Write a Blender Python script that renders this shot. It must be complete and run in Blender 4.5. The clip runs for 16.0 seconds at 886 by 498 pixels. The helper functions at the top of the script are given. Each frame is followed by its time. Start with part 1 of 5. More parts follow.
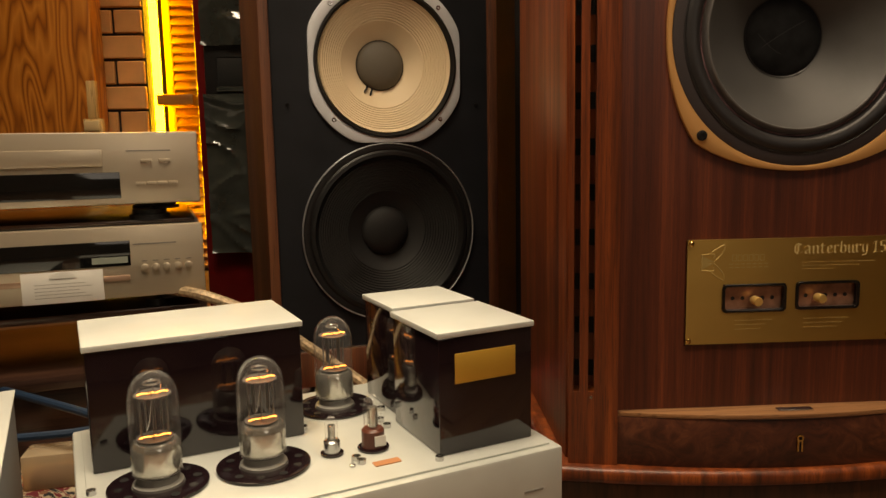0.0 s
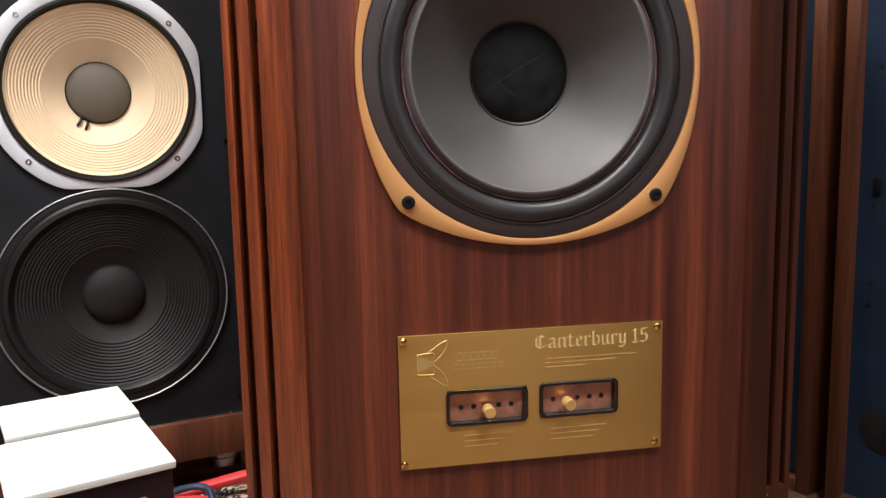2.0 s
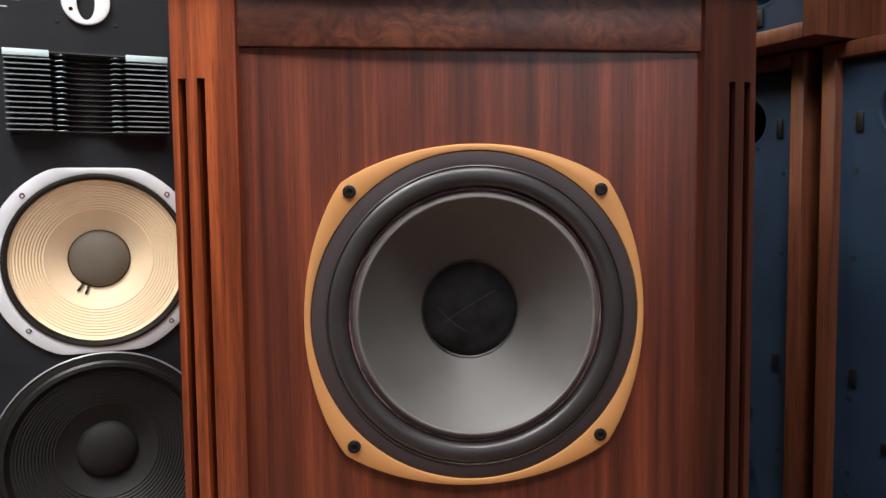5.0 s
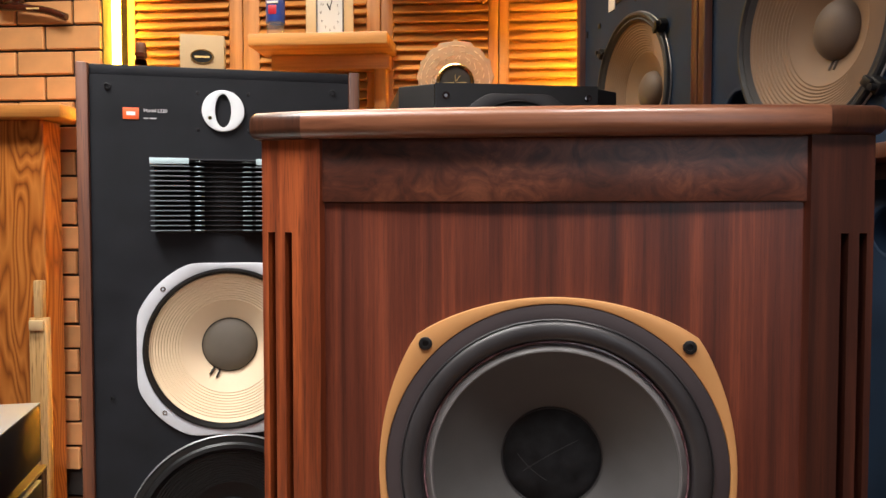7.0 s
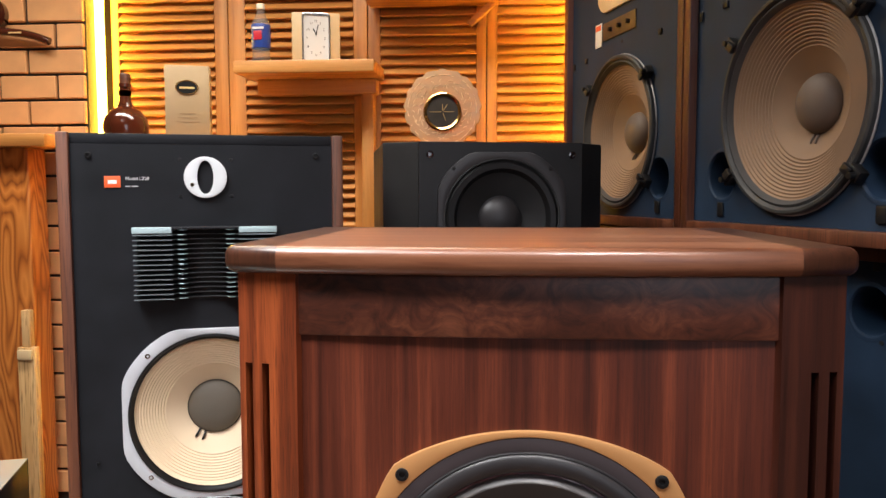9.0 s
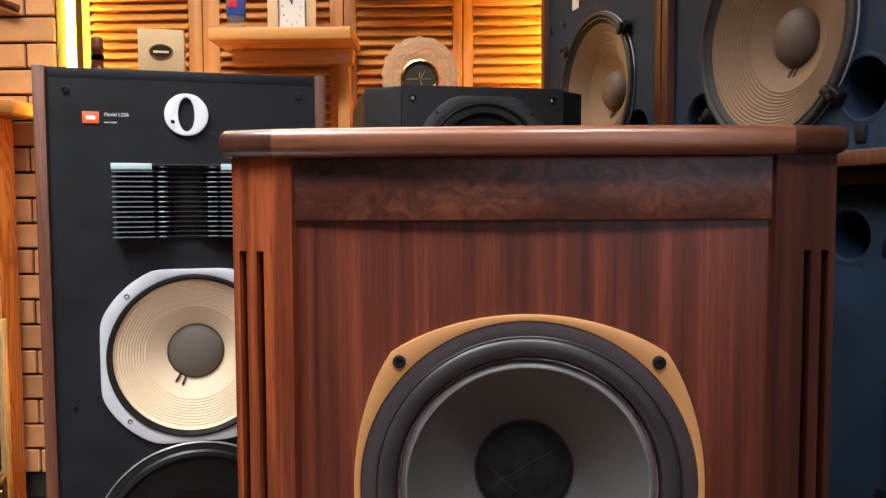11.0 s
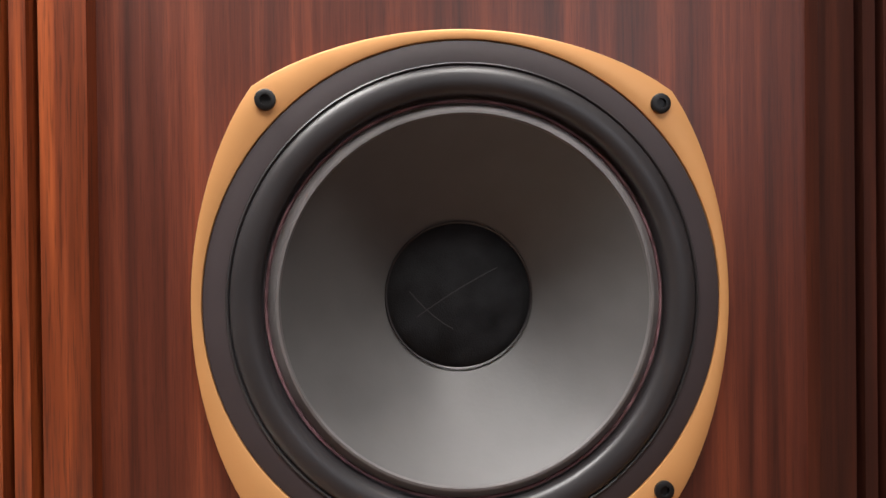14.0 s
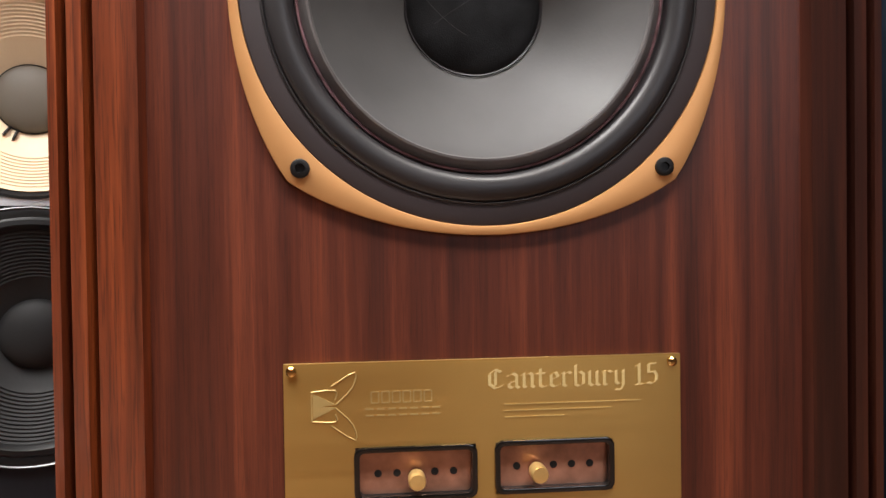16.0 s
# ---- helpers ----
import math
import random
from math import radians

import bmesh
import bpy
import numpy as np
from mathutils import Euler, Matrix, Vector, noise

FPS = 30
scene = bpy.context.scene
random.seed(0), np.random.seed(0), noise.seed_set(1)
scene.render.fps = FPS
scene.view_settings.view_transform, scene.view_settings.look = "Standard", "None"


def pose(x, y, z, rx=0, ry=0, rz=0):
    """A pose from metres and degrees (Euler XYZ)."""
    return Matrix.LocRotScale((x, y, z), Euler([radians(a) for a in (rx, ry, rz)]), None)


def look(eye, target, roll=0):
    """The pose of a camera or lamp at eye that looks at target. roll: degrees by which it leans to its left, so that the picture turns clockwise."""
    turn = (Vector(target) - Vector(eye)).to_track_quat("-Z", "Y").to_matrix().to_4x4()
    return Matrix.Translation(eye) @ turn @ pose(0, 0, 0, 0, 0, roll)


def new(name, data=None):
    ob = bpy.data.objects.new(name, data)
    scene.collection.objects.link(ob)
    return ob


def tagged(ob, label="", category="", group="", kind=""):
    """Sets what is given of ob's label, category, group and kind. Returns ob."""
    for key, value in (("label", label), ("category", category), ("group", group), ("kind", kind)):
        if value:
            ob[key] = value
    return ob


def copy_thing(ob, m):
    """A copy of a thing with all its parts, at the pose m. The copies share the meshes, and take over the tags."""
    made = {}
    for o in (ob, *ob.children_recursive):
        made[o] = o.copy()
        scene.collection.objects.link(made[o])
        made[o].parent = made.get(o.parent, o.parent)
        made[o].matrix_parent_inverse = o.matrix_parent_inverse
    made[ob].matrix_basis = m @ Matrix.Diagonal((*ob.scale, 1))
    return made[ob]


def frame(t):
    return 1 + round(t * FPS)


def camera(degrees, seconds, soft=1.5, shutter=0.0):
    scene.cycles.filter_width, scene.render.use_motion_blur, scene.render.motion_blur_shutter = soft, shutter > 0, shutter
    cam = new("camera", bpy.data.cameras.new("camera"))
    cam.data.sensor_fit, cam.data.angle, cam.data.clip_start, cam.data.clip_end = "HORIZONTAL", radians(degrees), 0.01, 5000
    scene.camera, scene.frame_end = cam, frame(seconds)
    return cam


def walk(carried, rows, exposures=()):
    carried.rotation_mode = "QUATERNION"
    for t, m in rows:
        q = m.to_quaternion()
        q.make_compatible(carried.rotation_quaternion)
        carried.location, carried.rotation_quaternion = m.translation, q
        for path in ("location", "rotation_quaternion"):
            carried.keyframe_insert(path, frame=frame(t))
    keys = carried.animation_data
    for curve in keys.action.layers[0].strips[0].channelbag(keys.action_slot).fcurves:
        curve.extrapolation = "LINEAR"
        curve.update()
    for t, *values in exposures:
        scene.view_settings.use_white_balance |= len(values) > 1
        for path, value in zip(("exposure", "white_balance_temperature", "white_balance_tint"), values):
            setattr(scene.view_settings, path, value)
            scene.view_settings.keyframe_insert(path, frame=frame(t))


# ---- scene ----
cam = camera(60.48, 16.0)
PATH = [
    (0, (-0.5601, -1.0708, 0.5514), (-0.5143, -0.0812, 0.4155), -1.07),
    (0.5, (-0.4586, -0.9814, 0.5436), (-0.3717, 0.0054, 0.4069), -1.17),
    (1, (-0.3630, -0.9170, 0.5625), (-0.2441, 0.0663, 0.4245), -1.21),
    (1.5, (-0.2908, -0.8740, 0.5830), (-0.1408, 0.1053, 0.4475), -1.19),
    (2, (-0.2457, -0.8224, 0.6133), (-0.0778, 0.1549, 0.4837), -1.19),
    (2.5, (-0.2540, -0.7763, 0.6541), (-0.0665, 0.1986, 0.5348), -1.08),
    (3, (-0.2471, -0.7350, 0.6861), (-0.0398, 0.2370, 0.5756), -1.03),
    (3.5, (-0.2124, -0.7390, 0.7238), (0.0108, 0.2302, 0.6200), -0.97),
    (4, (-0.1898, -0.7708, 0.7790), (0.0289, 0.2006, 0.6862), -0.99),
    (4.2, (-0.1820, -0.7958, 0.7946), (0.0244, 0.1789, 0.7092), -0.95),
    (6.3, (-0.0685, -0.8637, 0.9082), (-0.1148, 0.1335, 0.8493), -0.12),
    (6.5, (-0.0602, -0.8619, 0.9256), (-0.1259, 0.1344, 0.8711), -0.05),
    (7, (-0.0498, -0.8358, 0.9803), (-0.1377, 0.1596, 0.9403), 0.02),
    (7.5, (-0.0387, -0.8303, 1.0507), (-0.1315, 0.1646, 1.0132), 0.06),
    (8, (-0.0292, -0.8137, 1.1210), (-0.1230, 0.1809, 1.0762), 0.02),
    (8.2, (-0.0222, -0.8122, 1.1583), (-0.1152, 0.1819, 1.1019), -0.02),
    (10.3, (-0.0475, -0.8629, 1.1176), (-0.0951, 0.1328, 1.0390), -0.18),
    (10.5, (-0.0480, -0.8581, 1.0968), (-0.0922, 0.1381, 1.0218), -0.20),
    (11, (-0.0622, -0.8371, 1.0165), (-0.0999, 0.1604, 0.9574), -0.23),
    (11.5, (-0.0623, -0.8084, 0.9404), (-0.0779, 0.1914, 0.9259), -0.32),
    (12, (-0.0575, -0.7603, 0.8889), (-0.0480, 0.2396, 0.8925), -0.37),
    (12.5, (-0.0871, -0.6850, 0.8234), (-0.0454, 0.3141, 0.8311), -0.39),
    (13, (-0.0972, -0.6047, 0.7751), (-0.0259, 0.3926, 0.7575), -0.83),
    (13.5, (-0.0854, -0.5504, 0.7599), (0.0221, 0.4438, 0.7557), -0.89),
    (14, (-0.0789, -0.5449, 0.7410), (0.0308, 0.4491, 0.7345), -0.63),
    (14.5, (-0.0831, -0.5510, 0.6608), (0.0201, 0.4435, 0.6776), -0.45),
    (15, (-0.0882, -0.5587, 0.5926), (0.0275, 0.4344, 0.6151), -0.45),
    (15.5, (-0.0702, -0.5710, 0.5335), (0.0298, 0.4238, 0.5542), -0.74),
    (16, (-0.0881, -0.5911, 0.5045), (0.0032, 0.4045, 0.4882), -0.80),
]
walk(cam, [(t, look(e, a, r)) for t, e, a, r in PATH], [
    (0.0, -1.25, 10000, 10), (0.4, -0.85, 8900, 10), (0.9, -0.10, 6900, 10), (1.6, 0.03, 6300, 10), (2.8, 0.12, 6300, 10), (4.2, 0.08, 6300, 10),
    (7.0, -0.06, 6350, 10), (10.5, -0.13, 5950, 10), (12.5, 0.0, 6000, 10), (13.2, 0.05, 6200, 10), (14.6, 0.16, 6350, 10), (16.0, 0.16, 6350, 10)])

# ---- world and lights ----
world = bpy.data.worlds.new("world")
world.use_nodes = True
world.node_tree.nodes["Background"].inputs[0].default_value = (1.0, 0.82, 0.62, 1)
world.node_tree.nodes["Background"].inputs[1].default_value = 0.012
scene.world = world


def area_lamp(name, m, sx, sy, power, colour, spread):
    d = bpy.data.lights.new(name, "AREA")
    d.shape, d.size, d.size_y, d.energy, d.color, d.spread = "RECTANGLE", sx, sy, power, colour, radians(spread)
    ob = new(name, d)
    ob.matrix_world = m
    return ob


area_lamp("ceiling_spot_light", look((0.32, -0.86, 2.40), (0.28, -0.70, 0)), 0.34, 0.34, 19, (1.0, 0.93, 0.87), 120)
area_lamp("ceiling_panel_light", look((-0.70, -0.78, 2.40), (-0.70, -0.68, 0)), 0.9, 0.60, 23, (1.0, 0.962, 0.925), 125)
area_lamp("ceiling_side_light", look((-0.95, -0.25, 2.40), (-0.95, -0.15, 0)), 0.6, 0.45, 30, (1.0, 0.96, 0.91), 110)
area_lamp("ceiling_rear_light", look((-0.98, 0.98, 2.40), (-0.98, 1.08, 0)), 1.7, 0.3, 33, (1.0, 0.88, 0.72), 130)
# Added unseen source, no window built: cool sheen on the veneer, softer shadows.
area_lamp("unseen_sheen_light", look((0.95, -3.20, 1.72), (0.80, -2.0, 1.66)), 1.5, 1.1, 9, (0.92, 0.93, 1.0), 120)


# ---- materials ----
def shader(name):
    m = bpy.data.materials.new(name)
    m.use_nodes = True
    nt = m.node_tree
    return m, nt, nt.nodes["Principled BSDF"]


def put(nt, kind, **kw):
    n = nt.nodes.new(kind)
    for k, v in kw.items():
        n.inputs[k.replace("_", " ")].default_value = v
    return n


def ramp(nt, stops):
    n = nt.nodes.new("ShaderNodeValToRGB")
    while len(n.color_ramp.elements) < len(stops):
        n.color_ramp.elements.new(0.5)
    for e, (p, c) in zip(n.color_ramp.elements, stops):
        e.position, e.color = p, (*c, 1)
    return n


def coords(nt, scale, turn=(0, 0, 0), rand=0.0):
    tc = nt.nodes.new("ShaderNodeTexCoord")
    mp = put(nt, "ShaderNodeMapping", Scale=scale, Rotation=turn)
    if rand:
        oi = nt.nodes.new("ShaderNodeObjectInfo")
        mul = nt.nodes.new("ShaderNodeVectorMath")
        mul.operation = "SCALE"
        mul.inputs[0].default_value = (7.3, 5.1, 9.7)
        nt.links.new(oi.outputs["Random"], mul.inputs["Scale"])
        ad = nt.nodes.new("ShaderNodeVectorMath")
        nt.links.new(tc.outputs["Object"], ad.inputs[0])
        nt.links.new(mul.outputs[0], ad.inputs[1])
        nt.links.new(ad.outputs[0], mp.inputs["Vector"])
    else:
        nt.links.new(tc.outputs["Object"], mp.inputs["Vector"])
    return mp


def bump(nt, b, src, strength, dist=0.002):
    n = put(nt, "ShaderNodeBump", Strength=strength, Distance=dist)
    nt.links.new(src, n.inputs["Height"])
    nt.links.new(n.outputs[0], b.inputs["Normal"])


def plain(name, colour, rough=0.5, metal=0.0, var=0.15, scale=14.0, relief=0.05, coat=0.0, fine=220.0, spec=0.5):
    """A surface with cloudy variation, fine grain and uneven gloss."""
    m, nt, b = shader(name)
    mp = coords(nt, (1, 1, 1))
    n1 = put(nt, "ShaderNodeTexNoise", Scale=scale, Detail=6.0)
    n2 = put(nt, "ShaderNodeTexNoise", Scale=fine, Detail=3.0)
    for n in (n1, n2):
        nt.links.new(mp.outputs[0], n.inputs["Vector"])
    r = ramp(nt, [(0.25, [c * (1 - var) for c in colour]), (0.75, [min(1, c * (1 + var)) for c in colour])])
    nt.links.new(n1.outputs[0], r.inputs[0])
    nt.links.new(r.outputs[0], b.inputs["Base Color"])
    rr = put(nt, "ShaderNodeMapRange", To_Min=max(0.02, rough * 0.8), To_Max=min(1, rough * 1.2))
    nt.links.new(n1.outputs[0], rr.inputs[0])
    nt.links.new(rr.outputs[0], b.inputs["Roughness"])
    b.inputs["Metallic"].default_value = metal
    b.inputs["Specular IOR Level"].default_value = spec
    b.inputs["Coat Weight"].default_value = coat
    b.inputs["Coat Roughness"].default_value = 0.08
    if relief:
        bump(nt, b, n2.outputs[0], relief, 0.0006)
    return m


def wood(name, dark, mid, light, grain=(60, 60, 2.2), bands=(9, 9, 0.35), rough=0.34, coat=0.25, rand=1.0, relief=0.12, knots=0.0, pore=0.55):
    """Straight-grained wood: broad colour bands, fine pores along the grain."""
    m, nt, b = shader(name)
    mp1, mp2 = coords(nt, bands, rand=rand), coords(nt, grain, rand=rand)
    n1 = put(nt, "ShaderNodeTexNoise", Scale=1.0, Detail=4.0, Distortion=0.5 + knots)
    n2 = put(nt, "ShaderNodeTexNoise", Scale=1.0, Detail=7.0, Roughness=0.65)
    nt.links.new(mp1.outputs[0], n1.inputs["Vector"])
    nt.links.new(mp2.outputs[0], n2.inputs["Vector"])
    mix = nt.nodes.new("ShaderNodeMath")
    mix.operation = "MULTIPLY_ADD"
    mix.inputs[1].default_value = 0.24
    nt.links.new(n2.outputs[0], mix.inputs[0])
    half = nt.nodes.new("ShaderNodeMath")
    half.operation = "MULTIPLY"
    half.inputs[1].default_value = 0.34
    nt.links.new(n1.outputs[0], half.inputs[0])
    n3 = put(nt, "ShaderNodeTexNoise", Scale=1.0, Detail=3.0, Distortion=0.3)
    mp3 = coords(nt, [(a * b) ** 0.5 for a, b in zip(bands, grain)], rand=rand)
    nt.links.new(mp3.outputs[0], n3.inputs["Vector"])
    third = nt.nodes.new("ShaderNodeMath")
    third.operation = "MULTIPLY_ADD"
    third.inputs[1].default_value = 0.42
    nt.links.new(n3.outputs[0], third.inputs[0])
    nt.links.new(half.outputs[0], third.inputs[2])
    nt.links.new(third.outputs[0], mix.inputs[2])
    r = ramp(nt, [(0.34, dark), (0.50, mid), (0.66, light)])
    nt.links.new(mix.outputs[0], r.inputs[0])
    mp4 = coords(nt, [g * (3.2 if g > 20 else 5.0) for g in grain], rand=rand)
    n4 = put(nt, "ShaderNodeTexNoise", Scale=1.0, Detail=2.0)
    nt.links.new(mp4.outputs[0], n4.inputs["Vector"])
    pores = ramp(nt, [(0.33, (pore, pore * 0.96, pore * 0.96)), (0.47, (1, 1, 1))])
    nt.links.new(n4.outputs[0], pores.inputs[0])
    mul = nt.nodes.new("ShaderNodeMix")
    mul.data_type, mul.blend_type = "RGBA", "MULTIPLY"
    mul.inputs["Factor"].default_value = 1.0
    nt.links.new(r.outputs[0], mul.inputs["A"])
    nt.links.new(pores.outputs[0], mul.inputs["B"])
    nt.links.new(mul.outputs["Result"], b.inputs["Base Color"])
    rr = put(nt, "ShaderNodeMapRange", To_Min=rough * 0.8, To_Max=rough * 1.35)
    nt.links.new(n2.outputs[0], rr.inputs[0])
    nt.links.new(rr.outputs[0], b.inputs["Roughness"])
    b.inputs["Coat Weight"].default_value = coat
    b.inputs["Coat Roughness"].default_value = 0.30
    bump(nt, b, n2.outputs[0], relief, 0.0008)
    return m


def burl(name, dark, mid, light):
    m, nt, b = shader(name)
    mp = coords(nt, (1, 1, 1.3))
    n1 = put(nt, "ShaderNodeTexNoise", Scale=21.0, Detail=8.0, Roughness=0.62, Distortion=2.6)
    n2 = put(nt, "ShaderNodeTexNoise", Scale=6.0, Detail=2.0)
    for n in (n1, n2):
        nt.links.new(mp.outputs[0], n.inputs["Vector"])
    mx = nt.nodes.new("ShaderNodeMath")
    mx.operation = "MULTIPLY"
    nt.links.new(n1.outputs[0], mx.inputs[0])
    nt.links.new(n2.outputs[0], mx.inputs[1])
    r = ramp(nt, [(0.12, dark), (0.26, mid), (0.42, light)])
    nt.links.new(mx.outputs[0], r.inputs[0])
    nt.links.new(r.outputs[0], b.inputs["Base Color"])
    b.inputs["Roughness"].default_value = 0.44
    b.inputs["Coat Weight"].default_value = 0.12
    b.inputs["Coat Roughness"].default_value = 0.32
    bump(nt, b, n1.outputs[0], 0.05, 0.0006)
    return m


def glow(name, colour, strength):
    m, nt, b = shader(name)
    b.inputs["Base Color"].default_value = (*colour, 1)
    b.inputs["Emission Color"].default_value = (*colour, 1)
    b.inputs["Emission Strength"].default_value = strength
    return m


def glass(name, tint=(1, 1, 1), body=0.0, rough=0.03):
    """Thin clear glass: see-through with a mirror-like skin; body adds milky substance."""
    m, nt, b = shader(name)
    out = nt.nodes["Material Output"]
    tr = put(nt, "ShaderNodeBsdfTransparent", Color=(*tint, 1))
    gl = put(nt, "ShaderNodeBsdfGlossy", Color=(1, 1, 1, 1), Roughness=rough)
    fr = put(nt, "ShaderNodeFresnel", IOR=1.14)
    mx = nt.nodes.new("ShaderNodeMixShader")
    b.inputs["Base Color"].default_value = (*[c * 0.8 for c in tint], 1)
    b.inputs["Roughness"].default_value = 0.15
    half = nt.nodes.new("ShaderNodeMixShader")
    half.inputs[0].default_value = body
    nt.links.new(tr.outputs[0], half.inputs[1])
    nt.links.new(b.outputs[0], half.inputs[2])
    skin = nt.nodes.new("ShaderNodeMath")
    skin.operation = "MULTIPLY"
    skin.inputs[1].default_value = 0.42
    nt.links.new(fr.outputs[0], skin.inputs[0])
    nt.links.new(skin.outputs[0], mx.inputs[0])
    nt.links.new(half.outputs[0], mx.inputs[1])
    nt.links.new(gl.outputs[0], mx.inputs[2])
    nt.links.new(mx.outputs[0], out.inputs["Surface"])
    return m


def brushed(name, colour, rough, stretch=(6, 6, 500), metal=1.0):
    m, nt, b = shader(name)
    mp, mp2 = coords(nt, stretch), coords(nt, (5, 5, 5))
    n = put(nt, "ShaderNodeTexNoise", Scale=1.0, Detail=4.0)
    n2 = put(nt, "ShaderNodeTexNoise", Scale=1.0, Detail=4.0)
    nt.links.new(mp.outputs[0], n.inputs["Vector"])
    nt.links.new(mp2.outputs[0], n2.inputs["Vector"])
    r = ramp(nt, [(0.3, [c * 0.86 for c in colour]), (0.7, colour)])
    nt.links.new(n2.outputs[0], r.inputs[0])
    nt.links.new(r.outputs[0], b.inputs["Base Color"])
    rr = put(nt, "ShaderNodeMapRange", To_Min=rough * 0.75, To_Max=rough * 1.25)
    nt.links.new(n.outputs[0], rr.inputs[0])
    nt.links.new(rr.outputs[0], b.inputs["Roughness"])
    b.inputs["Metallic"].default_value = metal
    bump(nt, b, n.outputs[0], 0.06, 0.0004)
    return m


WALNUT = wood("walnut_veneer", (0.030, 0.0062, 0.0030), (0.100, 0.0205, 0.0090), (0.215, 0.0505, 0.0205), grain=(330, 330, 7.0), bands=(17, 3, 0.25), rough=0.42, coat=0.16, pore=0.76)
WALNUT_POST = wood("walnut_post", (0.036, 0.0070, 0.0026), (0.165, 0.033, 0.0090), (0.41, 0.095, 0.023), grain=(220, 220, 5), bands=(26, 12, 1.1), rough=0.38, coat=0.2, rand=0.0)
# Post walnut darkened: the right side's shade is put into the colour.
WALNUT_POST_SHADE = wood("walnut_post_shade", (0.013, 0.0030, 0.0017), (0.042, 0.0096, 0.0046), (0.092, 0.023, 0.0105), grain=(220, 220, 5), bands=(26, 12, 1.1), rough=0.40, coat=0.2, rand=0.0, pore=0.75)
WALNUT_TOP = wood("walnut_top", (0.075, 0.024, 0.011), (0.19, 0.072, 0.035), (0.34, 0.155, 0.085), grain=(3, 140, 140), bands=(0.5, 18, 18), rough=0.3, pore=0.85)
WALNUT_DARK = wood("walnut_corner", (0.022, 0.008, 0.0045), (0.058, 0.02, 0.010), (0.11, 0.04, 0.02), grain=(110, 110, 6), bands=(18, 18, 4), rough=0.3)
BURL = burl("walnut_burl", (0.015, 0.0040, 0.0026), (0.080, 0.0215, 0.0110), (0.19, 0.062, 0.030))
LEDGE = wood("pale_ledge", (0.16, 0.07, 0.03), (0.32, 0.15, 0.07), (0.45, 0.24, 0.12), grain=(3, 120, 120), bands=(1, 14, 14))
TEAK = wood("cabinet_side_walnut", (0.045, 0.013, 0.0055), (0.110, 0.034, 0.0135), (0.19, 0.064, 0.026), grain=(110, 110, 2.5), bands=(14, 14, 0.4), rough=0.5, coat=0.04)
MONITOR_WOOD = wood("monitor_walnut", (0.042, 0.012, 0.006), (0.110, 0.034, 0.015), (0.19, 0.066, 0.030), grain=(110, 110, 2.5), bands=(14, 14, 0.4), rough=0.42)
PINE = wood("pine", (0.34, 0.125, 0.028), (0.55, 0.245, 0.062), (0.70, 0.36, 0.115), grain=(60, 60, 2.5), bands=(12, 12, 0.7), rough=0.45, knots=0.6, pore=0.9)
PINE_ACROSS = wood("pine_slat", (0.36, 0.14, 0.030), (0.57, 0.26, 0.066), (0.72, 0.38, 0.12), grain=(2.5, 60, 60), bands=(0.7, 20, 20), rough=0.45, pore=0.9)
def knotty(name):
    """Varnished pine slab: dark wavy growth lines round knots."""
    m, nt, b = shader(name)
    mp = coords(nt, (1, 1, 0.16))
    d = put(nt, "ShaderNodeTexNoise", Scale=6.5, Detail=2.0)
    nt.links.new(mp.outputs[0], d.inputs["Vector"])
    sc = put(nt, "ShaderNodeMath")
    sc.operation = "MULTIPLY"
    sc.inputs[1].default_value = 24.0
    nt.links.new(d.outputs[0], sc.inputs[0])
    fr = nt.nodes.new("ShaderNodeMath")
    fr.operation = "PINGPONG"
    fr.inputs[1].default_value = 0.5
    nt.links.new(sc.outputs[0], fr.inputs[0])
    mp2 = coords(nt, (90, 90, 3))
    f = put(nt, "ShaderNodeTexNoise", Scale=1.0, Detail=5.0)
    nt.links.new(mp2.outputs[0], f.inputs["Vector"])
    ad = nt.nodes.new("ShaderNodeMath")
    ad.operation = "MULTIPLY_ADD"
    ad.inputs[1].default_value = 0.35
    nt.links.new(f.outputs[0], ad.inputs[0])
    nt.links.new(fr.outputs[0], ad.inputs[2])
    r = ramp(nt, [(0.12, (0.21, 0.058, 0.011)), (0.36, (0.44, 0.140, 0.025)), (0.70, (0.62, 0.235, 0.050))])
    nt.links.new(ad.outputs[0], r.inputs[0])
    nt.links.new(r.outputs[0], b.inputs["Base Color"])
    b.inputs["Roughness"].default_value = 0.36
    b.inputs["Coat Weight"].default_value = 0.3
    bump(nt, b, ad.outputs[0], 0.15, 0.001)
    return m


KNOTTY = knotty("knotty_slab")
BATTEN = wood("raw_pine", (0.42, 0.24, 0.085), (0.60, 0.38, 0.16), (0.72, 0.50, 0.25), grain=(60, 60, 2.5), bands=(14, 14, 0.7), rough=0.6, coat=0.0)
RACK_WOOD = wood("rack_lacquer", (0.020, 0.009, 0.007), (0.045, 0.02, 0.014), (0.075, 0.034, 0.022), grain=(3, 110, 110), bands=(0.5, 12, 12), rough=0.2, coat=0.6)
FLOOR_WOOD = wood("floor_plank_wood", (0.075, 0.034, 0.017), (0.14, 0.068, 0.034), (0.21, 0.11, 0.056), grain=(3, 90, 90), bands=(0.6, 12, 12), rough=0.38)
BLACK_VINYL = plain("black_textured_baffle", (0.0088, 0.0095, 0.0122), 0.55, var=0.3, relief=0.35, fine=420, spec=0.22)
BLACK = plain("black_satin", (0.008, 0.0076, 0.008), 0.42, var=0.3, relief=0.1, spec=0.35)
